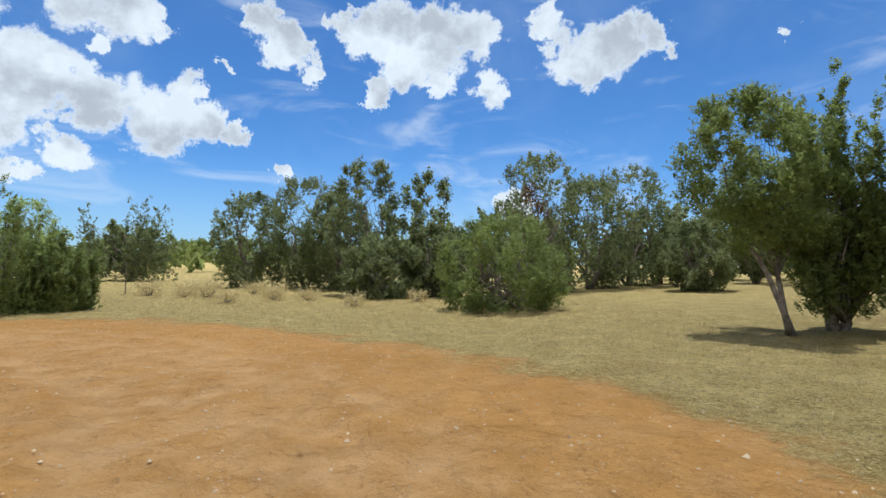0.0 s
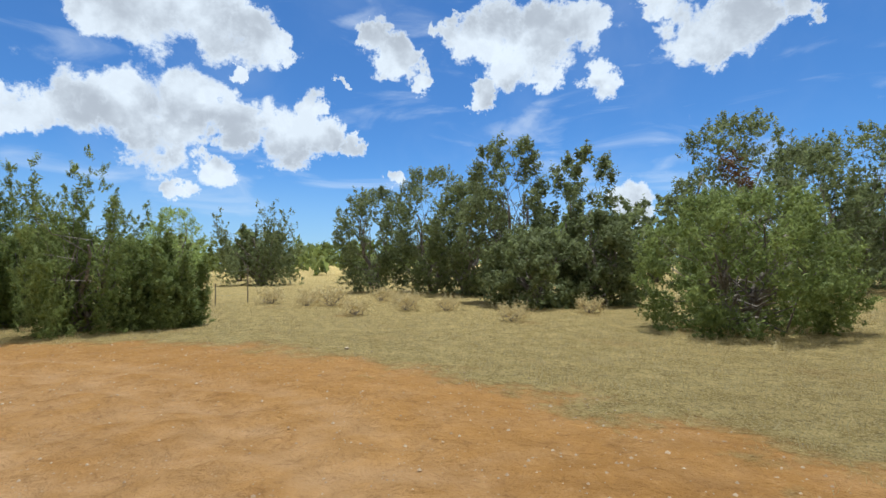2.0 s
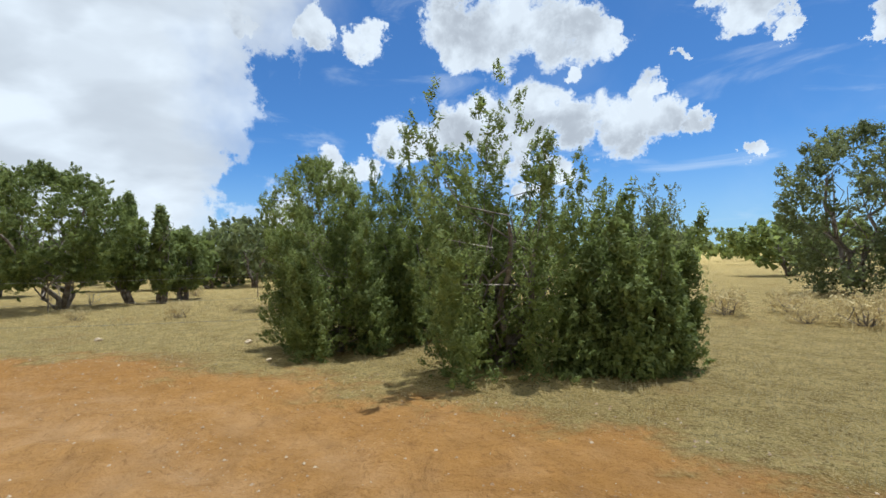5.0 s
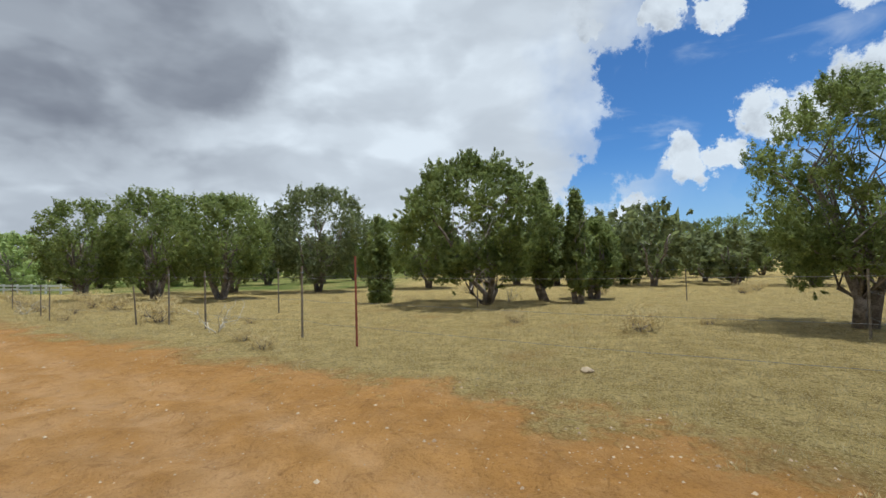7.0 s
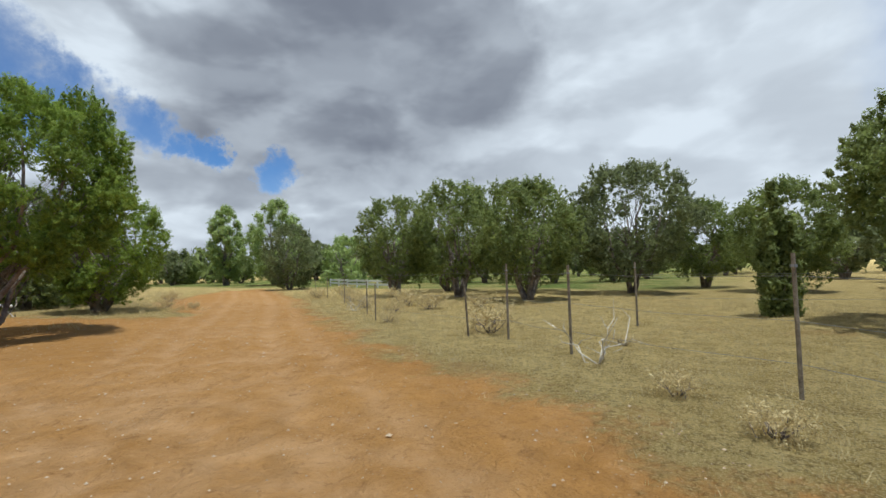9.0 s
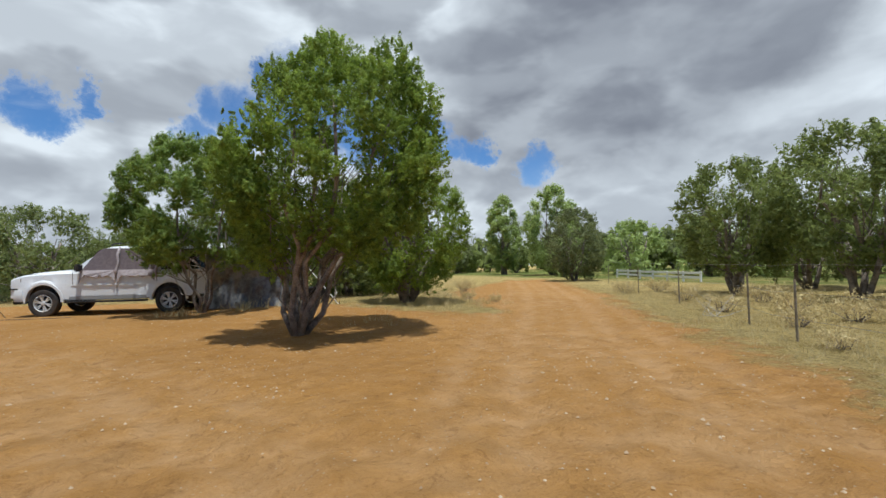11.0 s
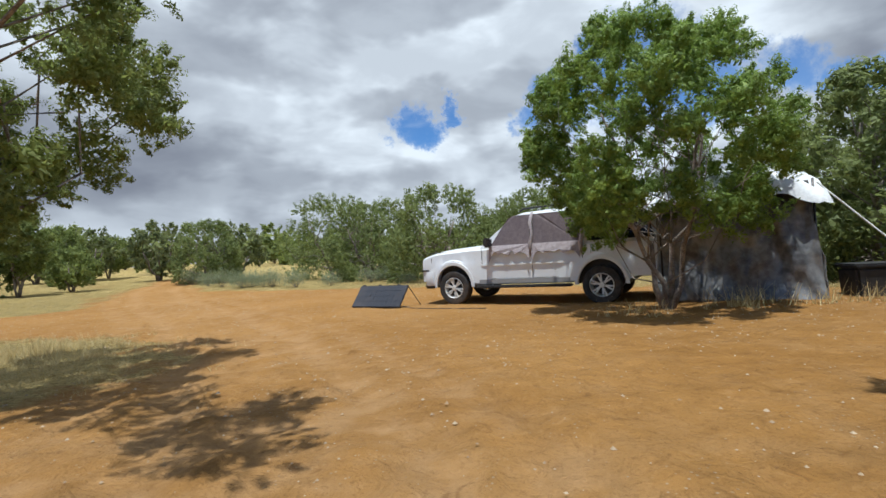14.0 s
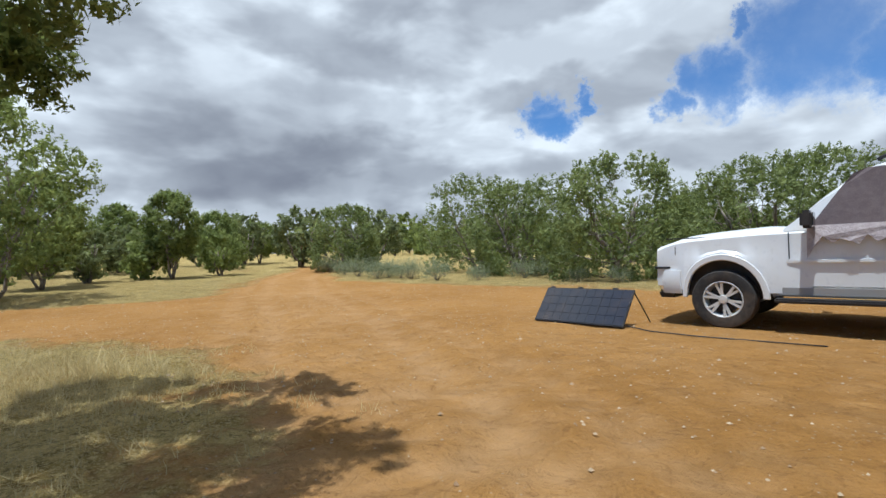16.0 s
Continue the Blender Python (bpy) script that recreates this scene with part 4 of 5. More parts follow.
tree("juniper", -34.5, -13.2, 4.86, 4.64, 28, JUNIPER, "dome", clear=0.26, stems=4, **MID)
tree("juniper", -34.6, -9.6, 5.29, 4.88, 29, JUNIPER, "dome", clear=0.26, stems=5, **MID)
tree("juniper", -33.4, -5.7, 4.64, 4.64, 30, JUNIPER, "dome", clear=0.26, stems=5, **MID)
tree("juniper", -38.8, -3.0, 5.83, 6.59, 31, JUNIPER, "dome", clear=0.24, stems=4, leaf=M_JUNIPER_DARK, **dict(MID, count=34000, size=0.072))
tree("juniper", -44.6, -0.6, 4.64, 4.39, 32, JUNIPER, "dome", clear=0.2, **MID)
tree("juniper", -39.4, -8.2, 5.62, 5.86, 33, JUNIPER, "dome", clear=0.24, stems=4, **MID)
tree("juniper", -39.6, -13.4, 5.40, 5.61, 34, JUNIPER, "dome", clear=0.26, stems=4, **MID)
tree("juniper", -41.2, 3.0, 4.75, 4.64, 35, JUNIPER, "dome", clear=0.22, **MID)
tree("juniper", -51.9, 20.6, 4.86, 6.83, 36, JUNIPER, "round", clear=0.12, **MID)
tree("juniper", -49.4, 15.6, 4.54, 5.86, 37, JUNIPER, "dome", clear=0.16, **MID)
tree("juniper", -52.0, 26.0, 4.75, 6.59, 38, JUNIPER, "round", clear=0.12, **MID)
tree("juniper", -39.3, -27.4, 4.86, 4.51, 39, JUNIPER, "egg", clear=0.12, leaf=M_JUNIPER_DARK, **MID)
tree("juniper", -18.75, -11.3, 5.45, 4.50, 40, "large egg-shaped bright green juniper with many grey stems", "dome", clear=0.30, stems=11, spread=0.34, count=240000, size=0.027, clump=0.11, lobes=130, lobe_size=0.11, core=0.62, spike=0.45, leaf_width=0.42, thick=0.06, lean=(-1.15, 0.3), leaf=M_JUNIPER_LIT)
tree("juniper", -22.6, -15.7, 3.80, 3.70, 41, JUNIPER, "egg", clear=0.16, stems=7, spread=0.3, lean=(-0.6, 0.2), leaf=M_JUNIPER_LIT, **NEAR)
tree("oak", -17.05, -16.95, 4.75, 4.3, 42, "leafy light green scrub oak beside the parked vehicle", "round", clear=0.33, stems=4, lean=(0.15, 0.1), leaf=M_OAK, spike=0.25, thick=0.05, group="oaks", count=150000, size=0.031, clump=0.13, lobes=110, lobe_size=0.095, core=0.6, leaf_width=0.42)
tree("scrub_oak", -10.2, -29.6, 4.21, 6.10, 43, OAK, "round", clear=0.02, leaf=M_SCRUB, spike=0.25, group="oaks", category="bush", **MID)
tree("scrub_oak", -2.3, -35.7, 4.97, 7.56, 44, OAK, "round", clear=0.02, leaf=M_SCRUB, spike=0.25, group="oaks", category="bush", **MID)
tree("scrub_oak", -5.6, -33.0, 4.21, 5.61, 45, OAK, "round", clear=0.02, leaf=M_SCRUB, spike=0.25, group="oaks", category="bush", **MID)
tree("scrub_oak", 5.8, -34.6, 3.89, 4.88, 46, OAK, "round", clear=0.02, leaf=M_SCRUB, spike=0.25, group="oaks", category="bush", **MID)
tree("scrub_oak", -12.8, -36.6, 3.46, 5.61, 47, OAK, "round", clear=0.02, leaf=M_SCRUB, spike=0.25, group="oaks", category="bush", **MID)
tree("scrub_oak", -17.3, -35.3, 4.54, 6.34, 48, OAK, "round", clear=0.02, leaf=M_SCRUB, spike=0.25, group="oaks", category="bush", **MID)
tree("scrub_oak", -14.6, -31.8, 3.89, 6.10, 49, OAK, "round", clear=0.02, leaf=M_SCRUB, spike=0.25, group="oaks", category="bush", **MID)
tree("scrub_oak", -20.4, -30.4, 4.00, 6.34, 50, OAK, "round", clear=0.02, leaf=M_SCRUB, spike=0.25, group="oaks", category="bush", **MID)
tree("scrub_oak", -24.6, -27.4, 4.10, 6.34, 51, OAK, "round", clear=0.02, leaf=M_SCRUB, spike=0.25, group="oaks", category="bush", **MID)
tree("scrub_oak", -21.9, -20.0, 4.43, 3.42, 52, OAK, "round", clear=0.02, leaf=M_SCRUB, spike=0.25, group="oaks", category="bush", **MID)
tree("scrub_oak", -24.0, -22.2, 4.54, 4.39, 53, OAK, "round", clear=0.02, leaf=M_SCRUB, spike=0.25, group="oaks", category="bush", **MID)
tree("juniper", 4.9, -17.9, 5.94, 5.61, 54, "upright juniper with a tuft of bare stems below", "egg", clear=0.16, stems=6, thick=0.06, **MID)
tree("juniper", 9.7, -26.3, 4.21, 2.93, 55, "upright juniper with a tuft of bare stems below", "egg", clear=0.32, stems=6, thick=0.05, **MID)
tree("juniper", 18.4, -28.5, 4.10, 3.17, 56, "upright juniper with a tuft of bare stems below", "egg", clear=0.28, stems=5, thick=0.05, **MID)
tree("juniper", 17.0, -34.3, 3.89, 3.54, 57, "upright juniper with a tuft of bare stems below", "egg", clear=0.28, stems=5, thick=0.05, **MID)
tree("juniper", 21.3, -41.7, 3.56, 4.15, 58, "upright juniper with a tuft of bare stems below", "egg", clear=0.28, stems=5, thick=0.05, **MID)
tree("juniper", 8.6, -20.6, 4.32, 3.17, 59, "upright juniper with a tuft of bare stems below", "egg", clear=0.28, stems=5, thick=0.05, **MID)
tree("juniper", -8.4, -11.6, 6.4, 5.0, 60, "large overhanging juniper with a leaning trunk and drooping sprays", "egg", clear=0.30, stems=3, thick=0.11, lean=(-1.2, -0.9), spread=0.10, count=130000, size=0.034, clump=0.16,
     lobes=96, lobe_size=0.085, core=0.30, leaf_width=0.4, spike=0.3, limbs=[(-4.7, 1.4, 4.7, 0.55), (-4.0, 1.0, 5.0, 0.6), (-3.2, 0.6, 5.2, 0.6), (-2.5, 0.1, 4.8, 0.6), (-4.4, 0.6, 5.2, 0.5)])
tree("cottonwood", -48.0, -40.5, 8.90, 6.00, 61, "tall light green cottonwood in spring leaf", "egg", clear=0.12, leaf=M_SPRING, spike=0.2, stems=2, group="cottonwoods", thick=0.2, core=0.6, count=22000, size=0.12, clump=0.42, lobes=60, lobe_size=0.13, leaf_width=0.4)
tree("cottonwood", -45.9, -46.3, 8.50, 4.20, 62, "tall light green cottonwood in spring leaf", "egg", clear=0.12, leaf=M_SPRING, spike=0.2, stems=2, group="cottonwoods", thick=0.2, core=0.6, count=22000, size=0.12, clump=0.42, lobes=60, lobe_size=0.13, leaf_width=0.4)
tree("cottonwood", -39.0, 42.0, 7.13, 6.34, 63, "light green cottonwood in spring leaf", "round", clear=0.1, leaf=M_SPRING, spike=0.2, group="cottonwoods", **MID)
for i, (px, py, ph, pw) in enumerate(((-48.7, -31.0, 4.5, 5.2), (-53.0, -35.0, 5.0, 6.0), (-46.4, -35.6, 3.4, 4.2), (-55.0, -29.0, 5.0, 7.0), (-52.0, -22.0, 4.6, 6.0))):
    tree("willow", px, py, ph, pw, 64 + i, "bright green rounded willow in spring leaf", "round", clear=0.03, leaf=M_SPRING, spike=0.2, group="willows", **FAR)

# farther trees, a few shapes set out many times
FAR_JUNIPERS = [tree("juniper", -44.0 + i * 1.6, 8.5 + i * 2.3, 3.6 + 0.25 * i, 4.6 + 0.3 * i, 70 + i, "green juniper standing farther off in the open wood", ("egg", "flat", "spires", "flat")[i], clear=0.24, stems=4,
                     leaf=(M_JUNIPER, M_JUNIPER_DARK)[i % 2], **FAR) for i in range(4)]


def scatter_trees():
    rng = random.Random(11)
    placed = []

    def put(x, y, s):
        if any((x - a) ** 2 + (y - b) ** 2 < 7.0 for a, b in placed):
            return
        placed.append((x, y))
        m = pose(x, y, ground_z(x, y) - 0.05, 0, 0, rng.uniform(0, 360)) @ Matrix.Diagonal((s, s, s * rng.uniform(0.85, 1.15), 1))
        copy_thing(rng.choice(FAR_JUNIPERS), m)

    def sector(a0, a1, d0, d1, count, s0, s1):
        for _ in range(count):
            a, d = radians(rng.uniform(a0, a1)), rng.uniform(d0, d1)
            put(-9 - math.sin(a) * d, -3 + math.cos(a) * d, rng.uniform(s0, s1))
    sector(-50, 40, 36, 60, 34, 0.9, 1.4)      # north
    sector(40, 92, 38, 75, 40, 0.75, 1.15)     # west
    sector(92, 122, 42, 75, 22, 0.8, 1.2)
    sector(150, 205, 38, 80, 30, 0.7, 1.1)     # south
    sector(205, 262, 34, 90, 64, 0.55, 0.95)   # south-east, an open wood
    sector(235, 262, 20, 34, 10, 0.5, 0.8)
    for _ in range(26):                        # smaller ones nearer the track
        a, d = radians(rng.uniform(208, 240)), rng.uniform(27, 46)
        x, y = -9 - math.sin(a) * d, -3 + math.cos(a) * d
        if dirt_share(np.array([x]), np.array([y]))[0] < -2.0 and math.hypot(x - 4.2, y + 20) > 3 and math.hypot(x - 7.2, y + 25.6) > 3:
            put(x, y, rng.uniform(0.42, 0.7))
    sector(122, 150, 66, 95, 22, 1.0, 1.5)


scatter_trees()


def far_woods():
    """Closed woods and a low rise along the horizon."""
    rng = np.random.default_rng(77)
    quads = []
    for i in range(720):
        a, d = rng.random() * 2 * math.pi, 72 + 150 * rng.random() ** 1.3
        x, y = -9 - math.sin(a) * d, -3 + math.cos(a) * d
        z, h, w = ground_z(x, y), 3.6 + 2.6 * rng.random(), 3.5 + 4 * rng.random()
        lobes = [(np.array([x + rng.normal(0, w * 0.3), y + rng.normal(0, w * 0.3), z + h * (0.25 + 0.55 * rng.random())]), w * 0.3, 1.1) for _ in range(6)]
        quads.append(leaves(rng, lobes, 200, 0.55, 0.4, 0.8, 0.45))
    tagged(new("far_woods", quads_mesh("far_woods", np.concatenate(quads), M_JUNIPER)), "dark green woods along the horizon", "woods", kind="stuff")


far_woods()


# ---- low plants ----
def shrub(name, x, y, tall, wide, seed, label, mat, count=2600, size=0.03, category="bush", group="low shrubs"):
    rng = np.random.default_rng(seed)
    ob = tagged(new(name), label, category, group)
    ob.location = (x, y, ground_z(x, y) - 0.02)
    crown = []
    verts, faces = [], []
    for i in range(12):
        a, r = i * 2.4, wide * 0.36 * math.sqrt((i + 0.5) / 12)
        c = np.array([math.cos(a) * r, math.sin(a) * r, tall * (0.45 + 0.25 * rng.random()) * (1.15 - 0.5 * r / wide)])
        crown.append((c, wide * 0.2, 1.0))
        tube(verts, faces, bent(rng, (math.cos(a) * 0.03, math.sin(a) * 0.03, 0), c, 3, 0.2), [0.012, 0.01, 0.008, 0.004], 4)
    tagged(part("woody_base", mesh_of("woody_base", [tuple(v) for v in verts], faces, [M_BARK], smooth=True), ob), kind="stuff")
    part("foliage", quads_mesh("foliage", leaves(rng, crown, count, size, 0.75, tall * 0.35, 0.28), mat), ob)
    return ob


SAGE = "pale grey-green sagebrush bush"
SAGES = [shrub("sagebrush", -3.6 + 1.7 * i, -28.6 - 0.8 * i, 0.75 + 0.1 * (i % 2), 1.5, 200 + i, SAGE, M_SAGE) for i in range(3)]
STRAWS = [shrub("dry_shrub", -7.4 + 4.3 * i, 15.4 - 0.3 * i, 0.42, 1.0, 210 + i, "dry straw-coloured shrub in the grass", M_STRAW, 1400, 0.03) for i in range(2)]


def scatter_shrubs():
    rng = random.Random(3)

    def sage(x, y, s):
        copy_thing(rng.choice(SAGES), pose(x, y, ground_z(x, y) - 0.02, 0, 0, rng.uniform(0, 360)) @ Matrix.Diagonal((s, s, s, 1)))

    def dry(x, y, s):
        copy_thing(rng.choice(STRAWS), pose(x, y, ground_z(x, y) - 0.02, 0, 0, rng.uniform(0, 360)) @ Matrix.Diagonal((s, s, s, 1)))
    for x, y, s in ((3.3, -31.2, 1.0), (1.6, -30.4, 0.9), (0.2, -30.0, 1.1), (-1.2, -29.6, 0.9), (-5.0, -28.9, 0.9), (-6.9, -30.2, 1.0), (-8.0, -30.6, 0.9), (-10.6, -27.4, 0.7), (-12.4, -28.0, 0.8),
                    (-14.6, -27.6, 0.9), (-17.0, -27.2, 0.9), (-9.0, -27.6, 0.6), (7.6, -36.2, 1.0), (5.6, -33.0, 0.9)):
        sage(x + rng.uniform(-0.3, 0.3), y + rng.uniform(-0.3, 0.3), s * rng.uniform(0.85, 1.15))
    for x, y, s in ((-12.0, 18.3, 1.3), (-11.2, 19.6, 1.2), (-9.6, 18.3, 1.4), (-6.6, 17.4, 1.2), (-5.4, 17.6, 1.0), (-8.9, 21.0, 1.2), (-10.4, 18.0, 0.9), (-1.2, 17.5, 1.0), (-7.6, 19.6, 1.1),
                    (-34.2, 18.0, 0.9), (-21.7, 8.8, 1.0), (-23.5, 6.6, 0.7), (-24.4, -2.5, 1.3), (-33.0, 11.0, 0.9), (-32.4, 16.4, 0.9), (-22.4, 10.4, 0.5), (-24.1, 0.1, 0.5), (-20.4, 2.1, 0.6),
                    (-21.3, 1.3, 0.6), (-29.0, -7.2, 1.2), (-29.7, -8.7, 1.2), (-28.4, -9.6, 1.0), (-30.4, -12.2, 1.1), (-27.2, -7.3, 0.9), (-25.1, -5.7, 0.7), (-31.8, -15.9, 1.1), (-33.7, -16.0, 1.2),
                    (-25.2, -14.8, 0.5), (-24.8, -15.8, 0.6), (-28.0, -22.0, 1.2), (-35.8, 5.4, 0.9), (-31.6, -10.6, 1.2), (-30.2, -6.0, 1.0), (-12.2, 12.8, 0.7)):
        dry(x, y, s)


scatter_shrubs()


def grass():
    """Short dry turf over the open ground, thick along the edge of the earth, and a few tall tufts."""
    rng = np.random.default_rng(5)

    def blades(x, y, per, tall, spread):
        k = len(x)
        z = height(x, y)
        root = np.stack([x, y, z], 1)[:, None] + np.concatenate([rng.normal(0, spread, (k, per, 2)), np.full((k, per, 1), -0.01)], 2)
        ln = tall * (0.5 + rng.random((k, per, 1)))
        lean = np.concatenate([rng.normal(0, 0.45, (k, per, 2)), np.ones((k, per, 1))], 2)
        tip = root + lean * ln
        side = np.concatenate([rng.normal(0, 1, (k, per, 2)), np.zeros((k, per, 1))], 2)
        side = side / np.linalg.norm(side, axis=2)[..., None] * (0.0025 + 0.012 * ln)
        return np.stack([root - side, root + side, tip], 2).reshape(-1, 3, 3)
    sets = []
    x, y = rng.uniform(-34, 6, 34000), rng.uniform(-26, 20, 34000)
    d = dirt_share(x, y)
    keep = (d < -0.1 + 0.5 * rng.normal(0, 1, len(x))) & (rng.random(len(x)) < np.clip(1.1 - (-d) / 16, 0.3, 1))
    sets.append(blades(x[keep], y[keep], 6, 0.055, 0.05))
    # low matted clumps with gaps between them
    x, y = rng.uniform(-34, 6, 22000), rng.uniform(-26, 20, 22000)
    d = dirt_share(x, y)
    keep = (d < -0.25 + 0.35 * rng.normal(0, 1, len(x))) & (rng.random(len(x)) < np.clip(1.1 - (-d) / 18, 0.35, 1))
    sets.append(blades(x[keep], y[keep], 13, 0.075, 0.035))
    # taller tufts in drifts
    x, y = rng.uniform(-36, 6, 5000), rng.uniform(-30, 20, 5000)
    d = dirt_share(x, y)
    wave = np.sin(x * 0.8 + 2) * np.sin(y * 0.7) + np.sin(x * 0.31 - y * 0.43)
    keep = (d < -0.2) & (wave > 0.35)
    sets.append(blades(x[keep], y[keep], 16, 0.15, 0.08))
    # round the foot of the shading tree and along the track
    for cx, cy, s, n, tall in ((-7.6, -13.9, 1.2, 260, 0.07), (-6.6, -14.6, 0.9, 160, 0.10), (-6.9, -14.7, 0.30, 30, 0.20), (-18.0, -16.7, 0.4, 12, 0.26), (-19.6, -16.6, 0.4, 9, 0.24), (-16.6, -16.4, 0.3, 7, 0.22), (-23.6, -14.6, 0.8, 70, 0.16), (-20.6, -12.2, 0.4, 8, 0.14)):
        sets.append(blades(rng.normal(cx, s, n), rng.normal(cy, s * 0.6, n), 14, tall, 0.06))
    tagged(new("dry_grass", quads_mesh("dry_grass", np.concatenate(sets), M_STRAW)), "short dry yellow grass", "grass", kind="stuff")


grass()


def stones():
    """Small pale stones and clods on the bare earth."""
    rng = np.random.default_rng(9)
    n = 80000
    x, y = rng.uniform(-30, 3, n), rng.uniform(-26, 11, n)
    d = dirt_share(x, y)
    drift = 0.5 + 0.5 * np.sin(x * 0.9 + 1 + np.sin(y * 0.7)) * np.sin(y * 0.8 + np.sin(x * 0.5))
    ok = (d > -0.5) & (rng.random(n) < 0.22 + 0.6 * drift)
    x, y = x[ok], y[ok]
    s = 0.005 + 0.013 * rng.random(len(x)) ** 2.4 + 0.012 * (rng.random(len(x)) > 0.992)
    base = np.array([(1, 0, 0), (0, 1, 0), (-1, 0, 0), (0, -1, 0), (0, 0, 0.8)], float)
    tri = [(0, 1, 4), (1, 2, 4), (2, 3, 4), (3, 0, 4)]
    v = base[None] * s[:, None, None] * (0.7 + 0.7 * rng.random((len(x), 5, 1)))
    a = rng.random(len(x)) * 6.28
    c, si = np.cos(a)[:, None], np.sin(a)[:, None]
    v = np.stack([v[..., 0] * c - v[..., 1] * si, v[..., 0] * si + v[..., 1] * c, v[..., 2]], 2) + np.stack([x, y, relief(x, y) - 0.001], 1)[:, None]
    faces = (np.arange(len(x))[:, None, None] * 5 + np.array(tri)[None]).reshape(-1, 3)
    tagged(new("gravel", mesh_of("gravel", v.reshape(-1, 3).tolist(), faces.tolist(), [M_STONE])), "small pale stones on the earth", "stones", kind="stuff")


stones()


def rock(x, y, s, seed, label="pale rock lying in the dry grass"):
    bm = bmesh.new()
    bmesh.ops.create_icosphere(bm, subdivisions=2, radius=s)
    off = Vector((seed * 3.1, seed * 1.7, 0))
    for v in bm.verts:
        v.co *= 0.8 + 0.5 * noise.noise(v.co / s * 1.1 + off)
        v.co.z *= 0.6
    me = bpy.data.meshes.new("rock")
    bm.to_mesh(me)
    bm.free()
    me.materials.append(M_STONE)
    ob = tagged(new("rock", me), label, "rock", "rocks")
    ob.location = (x, y, ground_z(x, y) + s * 0.2)


for i, (rx, ry, rs) in enumerate(((-18.35, 7.05, 0.09), (-16.1, 9.2, 0.08), (-14.2, 9.0, 0.05), (-5.2, 10.4, 0.05))):
    rock(rx, ry, rs, i + 1)

# ---- wire fence ----
M_POST = surface("weathered_post", (0.13, 0.10, 0.065), (0.29, 0.24, 0.17), 9.0, 0.85, bump=0.4)
M_RUST = surface("rusty_red_post", (0.22, 0.055, 0.03), (0.36, 0.11, 0.06), 12.0, 0.8, bump=0.3)
M_WIRE = plain("galvanised_wire", (0.30, 0.30, 0.29), 0.5, metal=0.6)


def fence(spots, wires, label):
    ob = tagged(new("wire_fence"), label, "fence")
    tops = []
    for i, (x, y, tall, rusty, lean) in enumerate(spots):
        z = ground_z(x, y)
        verts, faces = [], []
        tube(verts, faces, [(x, y, z - 0.1), (x + lean * 0.5, y, z + tall * 0.5), (x + lean, y, z + tall)], [0.020, 0.019, 0.018] if rusty or tall < 1.25 else [0.022, 0.021, 0.020], 6)
        post = part("post", mesh_of("post", verts, faces, [M_RUST if rusty else M_POST]), ob, "rusty red steel post" if rusty else "")
        if not rusty and tall > 1.25:
            v, f = [], []
            tube(v, f, [(x + lean * 0.9, y, z + tall * 0.9), (x + lean * 0.92, y, z + tall * 0.92)], [0.031, 0.031], 8)
            part("wire_staple", mesh_of("wire_staple", v, f, [M_WIRE]), post)
        tops.append((x, y, z, tall, lean))
    for h in wires:
        for (x0, y0, z0, t0, l0), (x1, y1, z1, t1, l1) in zip(tops, tops[1:]):
            verts, faces = [], []
            a, b = Vector((x0 + l0 * h, y0, z0 + 1.2 * h)), Vector((x1 + l1 * h, y1, z1 + 1.2 * h))
            tube(verts, faces, [a, a.lerp(b, 0.5) - Vector((0, 0, 0.03)), b], [0.0028] * 3, 4)
            part("wire", mesh_of("wire", verts, faces, [M_WIRE]), ob)
    return ob


fence([(-13.1, 18.5, 1.35, False, 0.0), (-13.4, 17.2, 0.75, False, 0.0), (-20.4, 11.9, 1.1, False, 0.02), (-16.4, 10.1, 1.05, False, -0.09), (-20.6, 3.67, 1.55, True, 0.0), (-21.7, 2.31, 1.40, False, -0.04),
       (-22.85, -0.32, 1.3, False, 0.02), (-23.8, -1.8, 1.35, False, 0.0), (-23.75, -2.6, 0.95, False, 0.10), (-25.4, -6.4, 0.95, False, 0.0), (-26.8, -8.0, 1.0, False, 0.0), (-29.4, -11.6, 1.0, False, 0.0), (-32.2, -15.6, 1.0, False, 0.0), (-37.4, -22.4, 1.0, False, 0.0)],
      (0.98, 0.62, 0.28), "sagging wire fence on thin weathered posts")
fence([(-26.6, -0.2, 1.35, False, 0.0), (-27.6, 5.8, 1.1, False, 0.0), (-29.5, 13.0, 1.1, False, 0.0), (-32.5, 20.6, 1.1, False, 0.0)], (0.9, 0.5), "thin wire fence across the dry field")


def rail_fence():
    white = plain("white_rail_paint", (0.80, 0.80, 0.78), 0.5)
    ob = tagged(new("rail_fence"), "white two-rail fence beyond the dry grass", "fence")
    a, b = Vector((-45.2, -29.4)), Vector((-42.4, -20.4))
    n = 7
    for i in range(n):
        p = a.lerp(b, i / (n - 1))
        z = ground_z(p.x, p.y)
        part("post", block("post", (0.10, 0.10, 0.70), white, 0.01, at=(p.x, p.y, z + 0.28)), ob)
        if i < n - 1:
            q = a.lerp(b, (i + 1) / (n - 1))
            d = q - p
            for h in (0.26, 0.52):
                me = block("rail", (d.length, 0.05, 0.14), white, 0.008)
                rail = part("rail", me, ob)
                c = p.lerp(q, 0.5)
                rail.matrix_local = pose(c.x, c.y, ground_z(c.x, c.y) + h, 0, 0, math.degrees(math.atan2(d.y, d.x)))


rail_fence()


